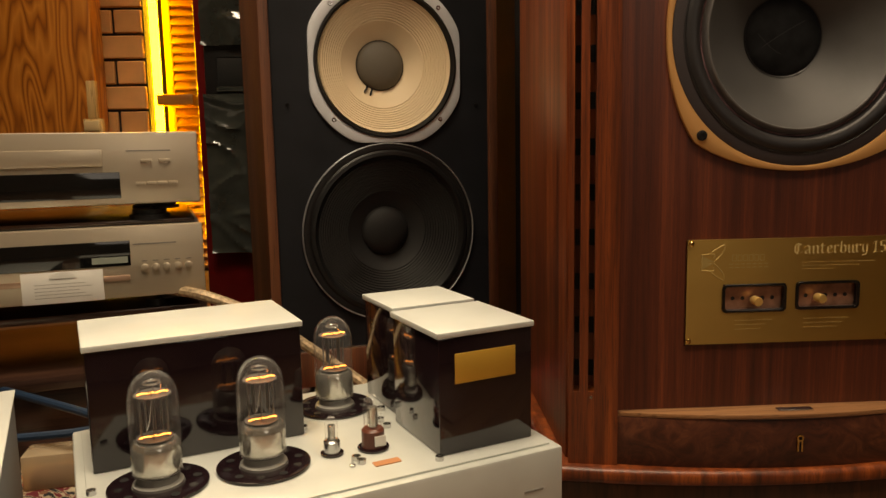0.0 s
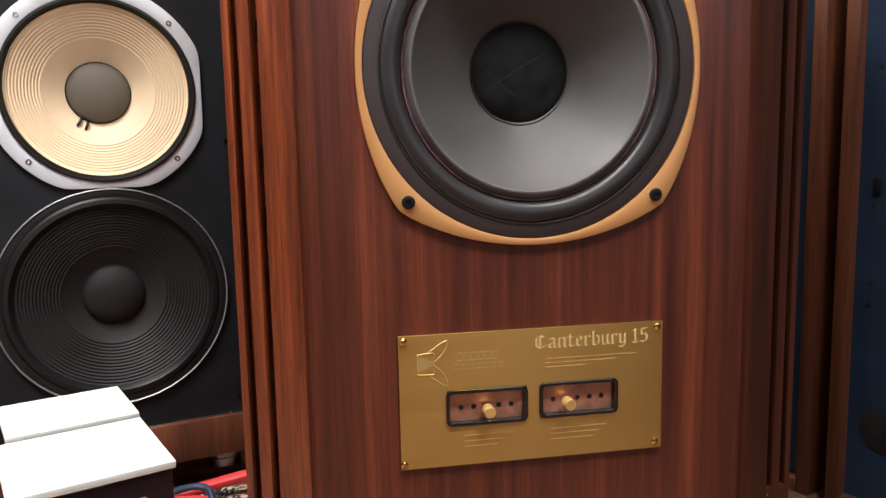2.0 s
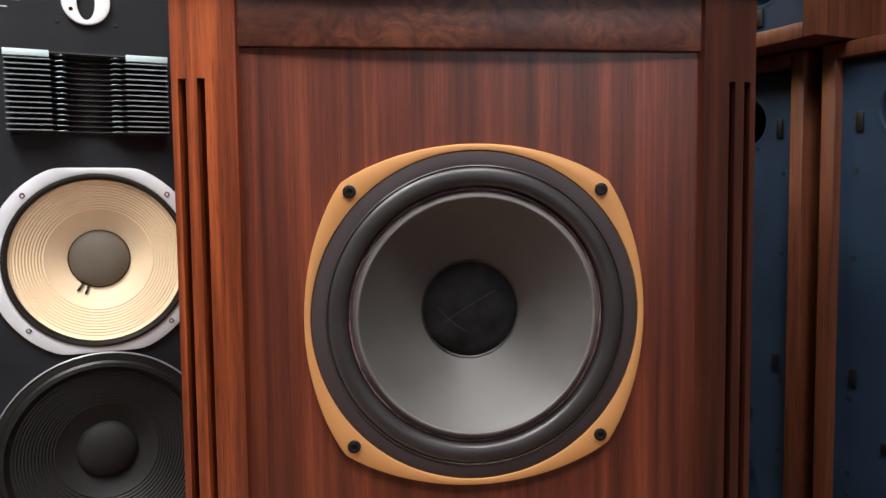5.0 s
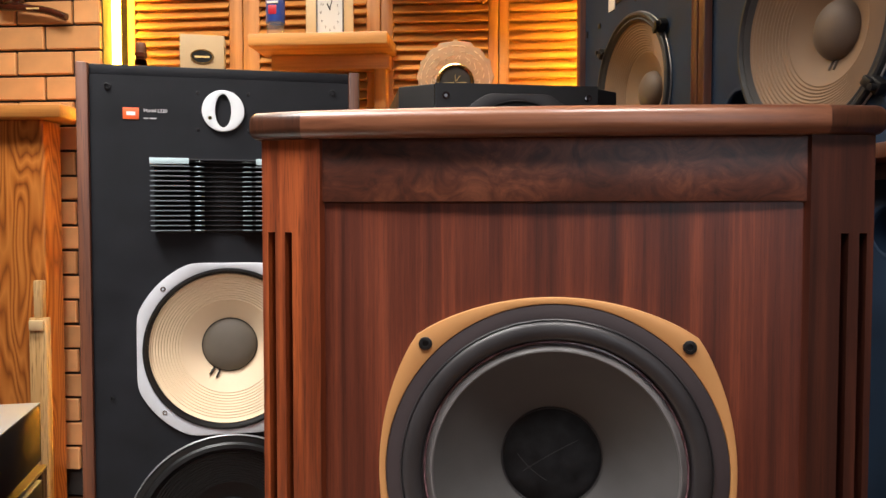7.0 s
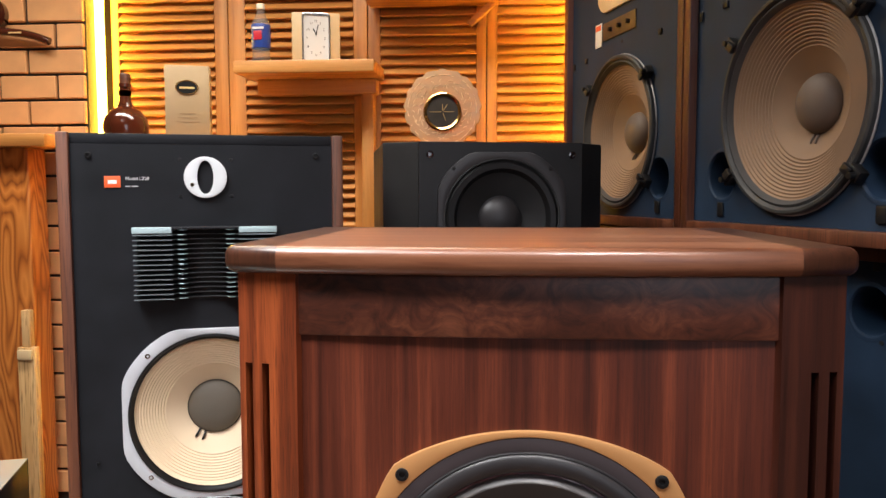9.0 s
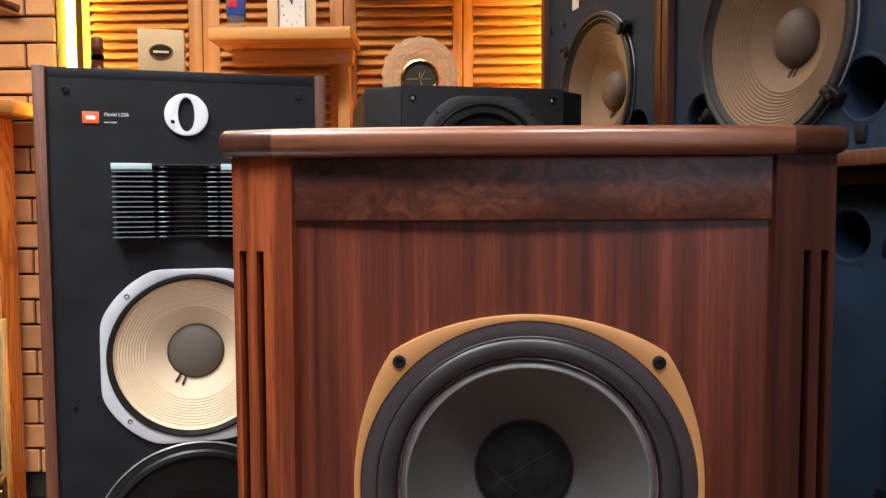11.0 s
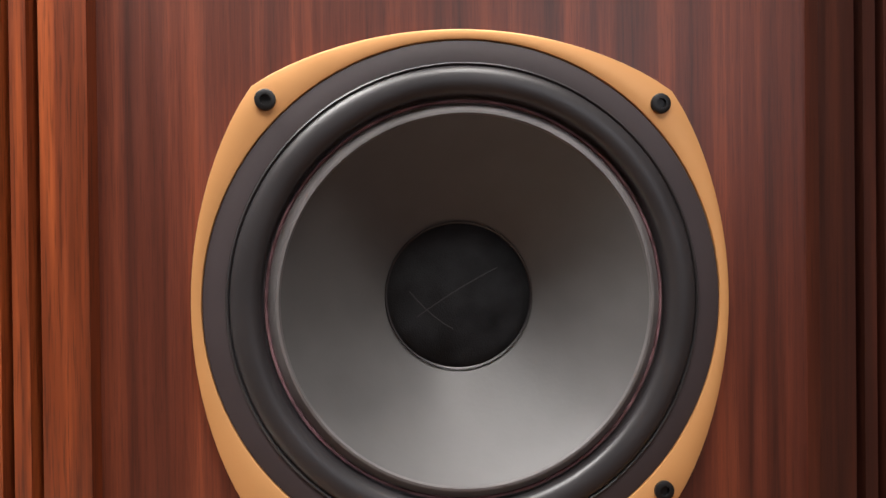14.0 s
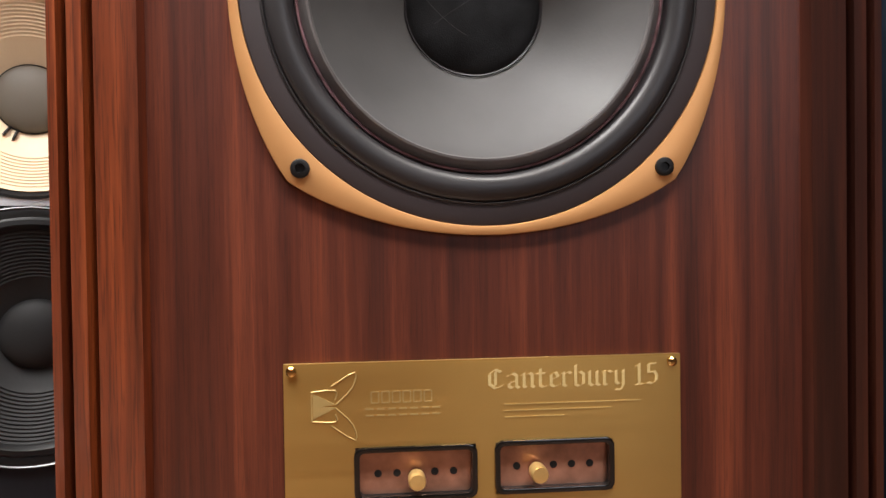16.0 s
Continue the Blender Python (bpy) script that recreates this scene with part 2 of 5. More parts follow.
# Near-black; also paints the dark inside holes that are modelled solid.
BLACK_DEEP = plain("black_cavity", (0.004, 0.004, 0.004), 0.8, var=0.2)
PIANO = plain("aubergine_lacquer", (0.013, 0.0065, 0.0085), 0.09, var=0.2, relief=0.0, coat=0.5)
RUBBER = plain("black_rubber_surround", (0.024, 0.022, 0.0235), 0.40, var=0.25, relief=0.03)
GASKET = plain("gasket_ring", (0.031, 0.022, 0.024), 0.6, var=0.15, relief=0.1)
CONE_GREY = plain("treated_paper_cone", (0.071, 0.0685, 0.068), 0.52, var=0.14, scale=22, relief=0.12, fine=300)
DOME_FOLD = plain("creased_mesh", (0.0122, 0.0126, 0.0138), 0.6, var=0.4, scale=90)
DOME_MESH = plain("dark_mesh_dome", (0.0105, 0.0108, 0.0120), 0.55, var=0.7, scale=42, relief=0.6, fine=900, spec=0.15)
LIP_GREY = plain("pale_cone_rim", (0.125, 0.117, 0.117), 0.36, var=0.25, scale=30, relief=0.1)
SEAM = plain("glossy_cement_seam", (0.17, 0.095, 0.105), 0.14, var=0.7, scale=60, relief=0.5, fine=150)
GOLD_RING = brushed("gold_satin_paint", (0.70, 0.355, 0.135), 0.42, (30, 30, 30), metal=0.4)
BRASS = brushed("brushed_brass", (0.60, 0.375, 0.115), 0.33, (4, 4, 420), metal=0.95)
def along_grain(m, amount, turn):
    """Stretches the gloss of a brushed metal along its U direction."""
    nt, b = m.node_tree, m.node_tree.nodes["Principled BSDF"]
    tg = nt.nodes.new("ShaderNodeTangent")
    tg.direction_type, tg.uv_map = "UV_MAP", "grain"
    nt.links.new(tg.outputs[0], b.inputs["Tangent"])
    b.inputs["Anisotropic"].default_value = amount
    b.inputs["Anisotropic Rotation"].default_value = turn


along_grain(BRASS, 0.85, 0.25)
BRASS_MARK = plain("etched_brass", (0.72, 0.55, 0.24), 0.62, metal=0.25, var=0.1)
GOLD = brushed("polished_brass", (0.72, 0.48, 0.18), 0.2, (20, 20, 20))
PIN_GOLD = plain("gilt_selector_pin", (0.80, 0.52, 0.19), 0.3, metal=0.6, var=0.15, scale=60)
BRASS_FINE = plain("finely_etched_brass", (0.58, 0.42, 0.16), 0.5, metal=0.55, var=0.15)
COPPER_PLATE = plain("copper_socket_plate", (0.50, 0.27, 0.19), 0.25, metal=0.6, var=0.5, scale=40)
CREAM_CONE = plain("cream_coated_cone", (0.68, 0.53, 0.355), 0.62, var=0.06, scale=8, relief=0.15)
CAP_BROWN = plain("taupe_dust_cap", (0.105, 0.088, 0.068), 0.6, var=0.12, relief=0.2)
CAST = plain("cast_aluminium_frame", (0.60, 0.62, 0.66), 0.46, metal=0.35, var=0.1, relief=0.25)
STEEL = brushed("silver_steel", (0.62, 0.62, 0.62), 0.25, (30, 30, 30))
DARK_CONE = plain("black_paper_cone", (0.013, 0.0125, 0.013), 0.62, var=0.25, relief=0.2, spec=0.35)
WHITE_FACE = plain("white_tweeter_face", (0.74, 0.76, 0.78), 0.35, metal=0.15, var=0.04)
LENS_METAL = plain("slant_plate_enamel", (0.035, 0.037, 0.04), 0.4, metal=0.2, var=0.2)
LENS_EDGE = plain("slant_plate_bare_edge", (0.22, 0.26, 0.275), 0.4, metal=0.4, var=0.3)
LENS_LIP = plain("pale_blue_lip", (0.42, 0.54, 0.57), 0.45, metal=0.2, var=0.1)
RIM = plain("dull_turned_rim", (0.30, 0.30, 0.31), 0.45, metal=0.5, var=0.25, scale=30)
ORANGE = plain("orange_enamel", (0.78, 0.12, 0.03), 0.4, var=0.05)
WHITE_INK = plain("white_ink", (0.75, 0.75, 0.75), 0.6, var=0.05)
BLUE = plain("blue_grey_baffle", (0.013, 0.028, 0.056), 0.6, var=0.28, scale=9, relief=0.3, fine=300, spec=0.25)
OLD_CONE = plain("aged_paper_cone", (0.235, 0.150, 0.090), 0.75, var=0.12, scale=10, relief=0.25)
OLD_CAP = plain("aged_dust_cap", (0.115, 0.085, 0.066), 0.6, var=0.15, relief=0.2)
OLD_FRAME = plain("worn_dark_frame", (0.030, 0.031, 0.032), 0.55, metal=0.15, var=0.4, scale=40)
FOAM = plain("grey_foam_edge", (0.045, 0.043, 0.042), 0.8, var=0.2, relief=0.4)
BRICK = plain("sand_brick", (0.74, 0.385, 0.160), 0.75, var=0.16, scale=9, relief=0.35, fine=160)
MORTAR = plain("dark_mortar", (0.030, 0.026, 0.024), 0.9, var=0.3, relief=0.5)
PLASTER = plain("warm_plaster", (0.27, 0.19, 0.125), 0.85, var=0.08, scale=3, relief=0.15)
CEIL = plain("ceiling_paint", (0.45, 0.39, 0.32), 0.85, var=0.04, scale=2)
SILVER_TOP = plain("silver_anodised_plate", (0.74, 0.78, 0.76), 0.40, metal=0.3, var=0.05, relief=0.08, fine=500)
CHASSIS = plain("pearl_silver_chassis", (0.65, 0.68, 0.65), 0.40, metal=0.3, var=0.06, relief=0.06, fine=500)
CHAMPAGNE = brushed("champagne_panel", (0.62, 0.52, 0.40), 0.34, (3, 3, 300), metal=0.65)
DISPLAY = plain("smoked_display", (0.006, 0.006, 0.006), 0.08, var=0.2, relief=0.0, coat=0.5)
PAPER = plain("white_card", (0.70, 0.68, 0.64), 0.7, var=0.05)
INK = plain("grey_ink", (0.22, 0.20, 0.18), 0.7)
CLEAR = glass("tube_glass", body=0.05)
SMOKE = glass("cut_crystal", (1.0, 0.80, 0.55), 0.42, 0.08)
# Pale colour carries the bright glints of the crystal's cut lines.
CUT_GLINT = plain("crystal_cut_glint", (0.80, 0.62, 0.42), 0.12, var=0.4, scale=60, coat=0.6)
FILAMENT = glow("lit_filament", (1.0, 0.33, 0.08), 11.0)
GETTER = plain("silver_getter", (0.66, 0.64, 0.58), 0.20, metal=0.88, var=0.35, scale=45, relief=0.1, fine=60)
ANODE = plain("grey_anode", (0.20, 0.19, 0.18), 0.45, metal=0.6)
TUBE_BASE = plain("grey_phenolic_base", (0.27, 0.265, 0.25), 0.35, var=0.2)
BROWN_BASE = plain("brown_bakelite", (0.12, 0.035, 0.022), 0.3)
LED = glow("warm_led", (1.0, 0.54, 0.035), 85.0)
RED_LACQUER = plain("oxblood_lacquer", (0.105, 0.006, 0.007), 0.25, var=0.2, coat=0.3, relief=0.0)
WRAP = plain("grey_film_wrap", (0.032, 0.036, 0.033), 0.13, var=0.45, scale=12, relief=0.6, fine=30, coat=1.0)
RED_CABLE = plain("red_cable_jacket", (0.62, 0.035, 0.04), 0.4, var=0.1)
BLUE_CABLE = plain("blue_cable_jacket", (0.012, 0.030, 0.062), 0.4)
BRAID = plain("braided_cable", (0.40, 0.29, 0.18), 0.45, metal=0.3, var=0.6, scale=160, relief=1.0, fine=300)
BLUE_LABEL = plain("blue_label", (0.02, 0.06, 0.34), 0.4)
RED_LABEL = plain("red_label", (0.5, 0.02, 0.04), 0.4)
PLASTIC_CLEAR = glass("clear_bottle", (0.9, 0.93, 0.96), 0.12, 0.05)
GLAZE = plain("brown_glaze", (0.065, 0.015, 0.007), 0.12, var=0.4, coat=0.5, relief=0.0)
BOX_TAN = plain("tan_gift_box", (0.42, 0.31, 0.18), 0.55, var=0.06)
CLOCK_FACE = plain("clock_face", (0.68, 0.69, 0.68), 0.4, var=0.03)
PLAYER_TOP = plain("grey_top_cover", (0.20, 0.205, 0.215), 0.55, metal=0.3, var=0.06)
FLAP = plain("pale_wood_case", (0.62, 0.47, 0.27), 0.45, var=0.1)


# ---- building helpers ----
def part(name, bm, material, parent, label="", smooth=True):
    """Links a bmesh as one mesh under a thing, a part, or at top level."""
    me = bpy.data.meshes.new(name)
    bm.to_mesh(me)
    bm.free()
    mats = material if isinstance(material, (list, tuple)) else [material]
    for m in mats:
        me.materials.append(m)
    if smooth:
        me.shade_smooth()
        me.set_sharp_from_angle(angle=radians(32))
    ob = new(name, me)
    ob.parent = parent
    return tagged(ob, label)


def thing(name, m, label, category, group="", kind=""):
    e = new(name)
    e.empty_display_size = 0.05
    e.matrix_world = m
    return tagged(e, label, category, group, kind)


def box(x0, x1, y0, y1, z0, z1, bevel=0.0, seg=2, bm=None):
    out = bm or bmesh.new()
    r = bmesh.ops.create_cube(out, size=1.0)
    for v in r["verts"]:
        v.co = Vector((x0 + (v.co.x + 0.5) * (x1 - x0), y0 + (v.co.y + 0.5) * (y1 - y0), z0 + (v.co.z + 0.5) * (z1 - z0)))
    if bevel:
        es = {e for v in r["verts"] for e in v.link_edges}
        bmesh.ops.bevel(out, geom=list(es), offset=bevel, segments=seg, affect="EDGES", profile=0.5)
    return out


def prism(pts, z0, z1, bevel=0.0, seg=2):
    """A plan outline raised from z0 to z1, with bevelled rims."""
    bm = bmesh.new()
    lo = [bm.verts.new((x, y, z0)) for x, y in pts]
    hi = [bm.verts.new((x, y, z1)) for x, y in pts]
    bm.faces.new(lo)
    bm.faces.new(hi)
    for i in range(len(pts)):
        bm.faces.new((lo[i - 1], lo[i], hi[i], hi[i - 1]))
    bmesh.ops.recalc_face_normals(bm, faces=bm.faces)
    if bevel:
        rim = [e for e in bm.edges if abs(e.verts[0].co.z - e.verts[1].co.z) < 1e-6]
        bmesh.ops.bevel(bm, geom=rim, offset=bevel, segments=seg, affect="EDGES", profile=0.5)
    return bm


def lathe(profile, seg=72, cx=0.0, cz=0.0, axis="Y", bm=None):
    """Turns (radius, height) about an axis through (cx, cz): Y for drivers, Z for bottles (then cx, cz are x and y)."""
    out = bm or bmesh.new()
    rings = []
    for r, h in profile:
        if r < 1e-6:
            rings.append([out.verts.new((cx, h, cz) if axis == "Y" else (cx, cz, h))])
            continue
        ring = []
        for i in range(seg):
            a = 2 * math.pi * i / seg
            c, s = r * math.cos(a), r * math.sin(a)
            ring.append(out.verts.new((cx + c, h, cz + s) if axis == "Y" else (cx + c, cz + s, h)))
        rings.append(ring)
    for a, b in zip(rings, rings[1:]):
        for i in range(seg):
            j = (i + 1) % seg
            q = [a[i % len(a)], a[j % len(a)], b[j % len(b)], b[i % len(b)]]
            q = list(dict.fromkeys(q))
            if len(q) > 2:
                out.faces.new(q)
    bmesh.ops.recalc_face_normals(out, faces=out.faces)
    return out


def plate(outer, hole, y0, y1, bevel=0.0):
    """A flat plate in the XZ plane between y0 (front) and y1, with one hole of as many points as its outline."""
    bm = bmesh.new()
    n = len(outer)
    f = [[bm.verts.new((x, y, z)) for x, z in ring] for y in (y0, y1) for ring in (outer, hole)]
    fo, fi, bo, bi = f
    for i in range(n):
        j = (i + 1) % n
        bm.faces.new((fo[i], fo[j], fi[j], fi[i]))
        bm.faces.new((bo[j], bo[i], bi[i], bi[j]))
        bm.faces.new((fo[j], fo[i], bo[i], bo[j]))
        bm.faces.new((fi[i], fi[j], bi[j], bi[i]))
    bmesh.ops.recalc_face_normals(bm, faces=bm.faces)
    if bevel:
        rim = [e for e in bm.edges if abs(e.verts[0].co.y - y0) < 1e-6 and abs(e.verts[1].co.y - y0) < 1e-6
               and any(abs(v.co.y - y1) < 1e-6 for fc in e.link_faces for v in fc.verts)]
        bmesh.ops.bevel(bm, geom=rim, offset=bevel, segments=2, affect="EDGES", profile=0.5)
    return bm


def holed(x0, x1, z0, z1, y0, y1, holes, cuts=()):
    """A panel in the XZ plane from y0 (front) to y1 with round holes (x, z, radius) cut right through."""
    bm = bmesh.new()
    rings = [[(x0, z0), (x1, z0), (x1, z1), (x0, z1)]] + [circle(r, 64, cx, cz) for cx, cz, r in holes] + list(cuts)
    for y in (y0, y1):
        edges = []
        for ring in rings:
            vs = [bm.verts.new((x, y, z)) for x, z in ring]
            edges += [bm.edges.new((vs[i - 1], vs[i])) for i in range(len(vs))]
        bmesh.ops.triangle_fill(bm, use_beauty=True, edges=edges)
    for ring in rings:
        for i in range(len(ring)):
            (ax, az), (bx_, bz) = ring[i - 1], ring[i]
            bm.faces.new([bm.verts.new(p) for p in ((ax, y0, az), (bx_, y0, bz), (bx_, y1, bz), (ax, y1, az))])
    bmesh.ops.remove_doubles(bm, verts=bm.verts, dist=1e-6)
    bmesh.ops.recalc_face_normals(bm, faces=bm.faces)
    return bm


def circle(r, n, cx=0.0, cz=0.0, start=0.0):
    return [(cx + r * math.cos(start + 2 * math.pi * i / n), cz + r * math.sin(start + 2 * math.pi * i / n)) for i in range(n)]


def rounded(hw, hh, r, n=6, cx=0.0, cz=0.0):
    out = []
    for k, (sx, sz) in enumerate(((1, 1), (-1, 1), (-1, -1), (1, -1))):
        for i in range(n + 1):
            a = math.pi / 2 * (k + i / n)
            out.append((cx + sx * (hw - r) + r * math.cos(a), cz + sz * (hh - r) + r * math.sin(a)))
    return out


def tube(points, radius, seg=10, closed_ends=True, steps=6):
    """A round cable through the points, smoothed."""
    pts = [Vector(p) for p in points]
    fine = []
    for i in range(len(pts) - 1):
        p0, p1, p2, p3 = pts[max(i - 1, 0)], pts[i], pts[i + 1], pts[min(i + 2, len(pts) - 1)]
        for k in range(steps):
            t = k / steps
            fine.append(0.5 * ((2 * p1) + (p2 - p0) * t + (2 * p0 - 5 * p1 + 4 * p2 - p3) * t * t + (3 * p1 - p0 - 3 * p2 + p3) * t ** 3))
    fine.append(pts[-1])
    bm = bmesh.new()
    rings, up = [], Vector((0.13, 0.31, 0.94))
    for i, p in enumerate(fine):
        d = (fine[min(i + 1, len(fine) - 1)] - fine[max(i - 1, 0)]).normalized()
        a = d.cross(up).normalized()
        b = d.cross(a)
        rings.append([bm.verts.new(p + radius * (math.cos(2 * math.pi * k / seg) * a + math.sin(2 * math.pi * k / seg) * b)) for k in range(seg)])
    for r0, r1 in zip(rings, rings[1:]):
        for k in range(seg):
            bm.faces.new((r0[k], r0[(k + 1) % seg], r1[(k + 1) % seg], r1[k]))
    if closed_ends:
        bm.faces.new(rings[0])
        bm.faces.new(rings[-1])
    bmesh.ops.recalc_face_normals(bm, faces=bm.faces)
    return bm


def lettering(name, text, size, x, y, z, material, parent, depth=0.0006, label="", squeeze=1.0, bold=0.0):
    """Raised letters that face -Y, left end at x, baseline at z."""
    cu = bpy.data.curves.new(name, "FONT")
    cu.body, cu.size, cu.extrude, cu.resolution_u, cu.offset = text, size, depth, 3, bold
    tmp = bpy.data.objects.new(name + "_tmp", cu)
    scene.collection.objects.link(tmp)
    bpy.context.view_layer.update()
    me = bpy.data.meshes.new_from_object(tmp.evaluated_get(bpy.context.evaluated_depsgraph_get()))
    bpy.data.objects.remove(tmp)
    me.name = name
    me.transform(Matrix.Translation((x, y, z)) @ Matrix.Rotation(radians(90), 4, "X") @ Matrix.Diagonal((squeeze, 1, 1, 1)))
    me.materials.clear()
    me.materials.append(material)
    ob = new(name, me)
    ob.parent = parent
    return tagged(ob, label)


def screw(parent, x, y, z, r, name="screw", material=None, hexed=True):
    """A socket-head screw facing -Y, its seat at y."""
    h = r * 0.30
    bm = lathe([(r, y), (r, y - h), (r * 0.86, y - h * 1.25), (r * 0.5, y - h * 1.25), (r * 0.46, y - h * 0.3), (0, y - h * 0.3)], 24, x, z)
    return part(name, bm, material or BLACK, parent)


# ---- room ----
def slab_object(name, x0, x1, y0, y1, z0, z1, material, label, category):
    ob = part(name, box(x0, x1, y0, y1, z0, z1), material, None)
    return tagged(ob, label, category, kind="structure")


floor = slab_object("floor", -3.2, 2.0, -3.4, 2.1, -0.12, -0.024, FLOOR_WOOD, "brown wooden plank floor under the loudspeakers", "floor")
slab_object("ceiling", -3.2, 2.0, -3.4, 2.1, 2.46, 2.56, CEIL, "plain cream painted ceiling over the listening room", "ceiling")
slab_object("wall_east", 1.85, 2.0, -3.4, 2.1, -0.012, 2.46, PLASTER, "plain warm plaster wall behind the monitors", "wall")
slab_object("wall_south", -3.2, 1.85, -3.4, -3.25, -0.012, 2.46, PLASTER, "plain warm plaster wall of the listening room", "wall")
slab_object("wall_west", -3.2, -3.05, -3.25, 2.1, -0.012, 2.46, PLASTER, "plain warm plaster wall of the listening room", "wall")
wall_north = slab_object("wall_north", -3.05, 1.85, 1.98, 2.1, -0.012, 2.46, PLASTER, "plaster wall behind louvred shutters", "wall")

# ---- floor-standing loudspeaker with one large dual driver ----
def bowed(hw, y_side, bow, y_back, n=24, cx=0.0):
    front = [(cx - hw + 2 * hw * i / n, y_side - bow * (1 - (2 * i / n - 1) ** 2)) for i in range(n + 1)]
    return front + [(cx + hw, y_back), (cx - hw, y_back)]


def ring_outline(n=96):
    """A square of four bulging arcs with tight rounded corners, point for point with a circle."""
    out = []
    for i in range(n):
        a = 2 * math.pi * i / n
        b = abs((a + math.pi / 4) % (math.pi / 2) - math.pi / 4)
        arc_r, sag = 0.306, 0.1948
        c = sag - arc_r
        r = c * math.cos(b) + math.sqrt(arc_r ** 2 - (c * math.sin(b)) ** 2)
        soft = 0.2190
        r = -0.004 * math.log(math.exp(-r / 0.004) + math.exp(-soft / 0.004))
        out.append((r * math.cos(a), r * math.sin(a)))
    return out


BLACKLETTER = {
    "C": (0.80, [[(0.55, 1.12), (0.27, 1.30), (0.05, 1.00), (0.05, 0.30), (0.30, 0.00), (0.60, 0.20)], [(0.30, 1.15), (0.30, 0.20)]]),
    "a": (0.64, [[(0.05, 0.85), (0.25, 1.0), (0.42, 0.85), (0.42, 0.1), (0.52, 0.0)], [(0.42, 0.5), (0.1, 0.35), (0.08, 0.12), (0.22, 0.0), (0.42, 0.15)]]),
    "n": (0.66, [[(0.0, 0.88), (0.1, 1.0), (0.1, 0.1), (0.18, 0.0)], [(0.1, 0.8), (0.35, 1.0), (0.45, 0.85), (0.45, 0.1), (0.55, 0.0)]]),
    "t": (0.52, [[(0.15, 1.25), (0.15, 0.12), (0.28, 0.0), (0.4, 0.08)], [(0.0, 0.95), (0.36, 0.95)]]),
    "e": (0.56, [[(0.1, 0.5), (0.42, 0.68), (0.3, 1.0), (0.1, 0.85), (0.1, 0.15), (0.25, 0.0), (0.45, 0.15)]]),
    "r": (0.52, [[(0.0, 0.88), (0.1, 1.0), (0.1, 0.1), (0.2, 0.0)], [(0.1, 0.8), (0.3, 1.0), (0.42, 0.88)]]),
    "b": (0.62, [[(0.1, 1.45), (0.1, 0.1), (0.25, 0.0), (0.45, 0.15), (0.45, 0.8), (0.3, 1.0), (0.1, 0.8)]]),
    "u": (0.65, [[(0.0, 0.9), (0.1, 1.0), (0.1, 0.15), (0.22, 0.0), (0.42, 0.15)], [(0.42, 1.0), (0.42, 0.1), (0.54, 0.0)]]),
    "y": (0.60, [[(0.0, 0.9), (0.1, 1.0), (0.1, 0.2), (0.22, 0.05), (0.42, 0.2)], [(0.42, 1.0), (0.42, 0.0), (0.3, -0.35), (0.08, -0.3)]]),
    " ": (0.38, []),
    "1": (0.48, [[(0.0, 1.2), (0.15, 1.4), (0.15, 0.05)], [(0.02, 0.0), (0.3, 0.0)]]),
    "5": (0.50, [[(0.42, 1.4), (0.1, 1.4), (0.1, 0.8), (0.35, 0.85), (0.45, 0.6), (0.42, 0.2), (0.25, 0.0), (0.05, 0.1)]]),
}


def nib_letter(strokes, x, y, z, sx, sz):
    """A letter of straight broken strokes drawn with a broad slanted nib."""
    bm = bmesh.new()
    nx, nz, lift = 0.062, 0.055, 0.0
    for line in strokes:
        for (ax, az), (bx_, bz) in zip(line, line[1:]):
            lift += 0.00001
            ring = [(ax - nx, az - nz), (ax + nx, az + nz), (bx_ + nx, bz + nz), (bx_ - nx, bz - nz)]
            ring = [(x + u * sx, z + v * sz) for u, v in ring]
            lo = [bm.verts.new((u, y - lift, v)) for u, v in ring]
            hi = [bm.verts.new((u, y + 0.0004, v)) for u, v in ring]
            bm.faces.new(lo)
            for k in range(4):
                bm.faces.new((lo[k - 1], lo[k], hi[k], hi[k - 1]))
    bmesh.ops.recalc_face_normals(bm, faces=bm.faces)
    return bm


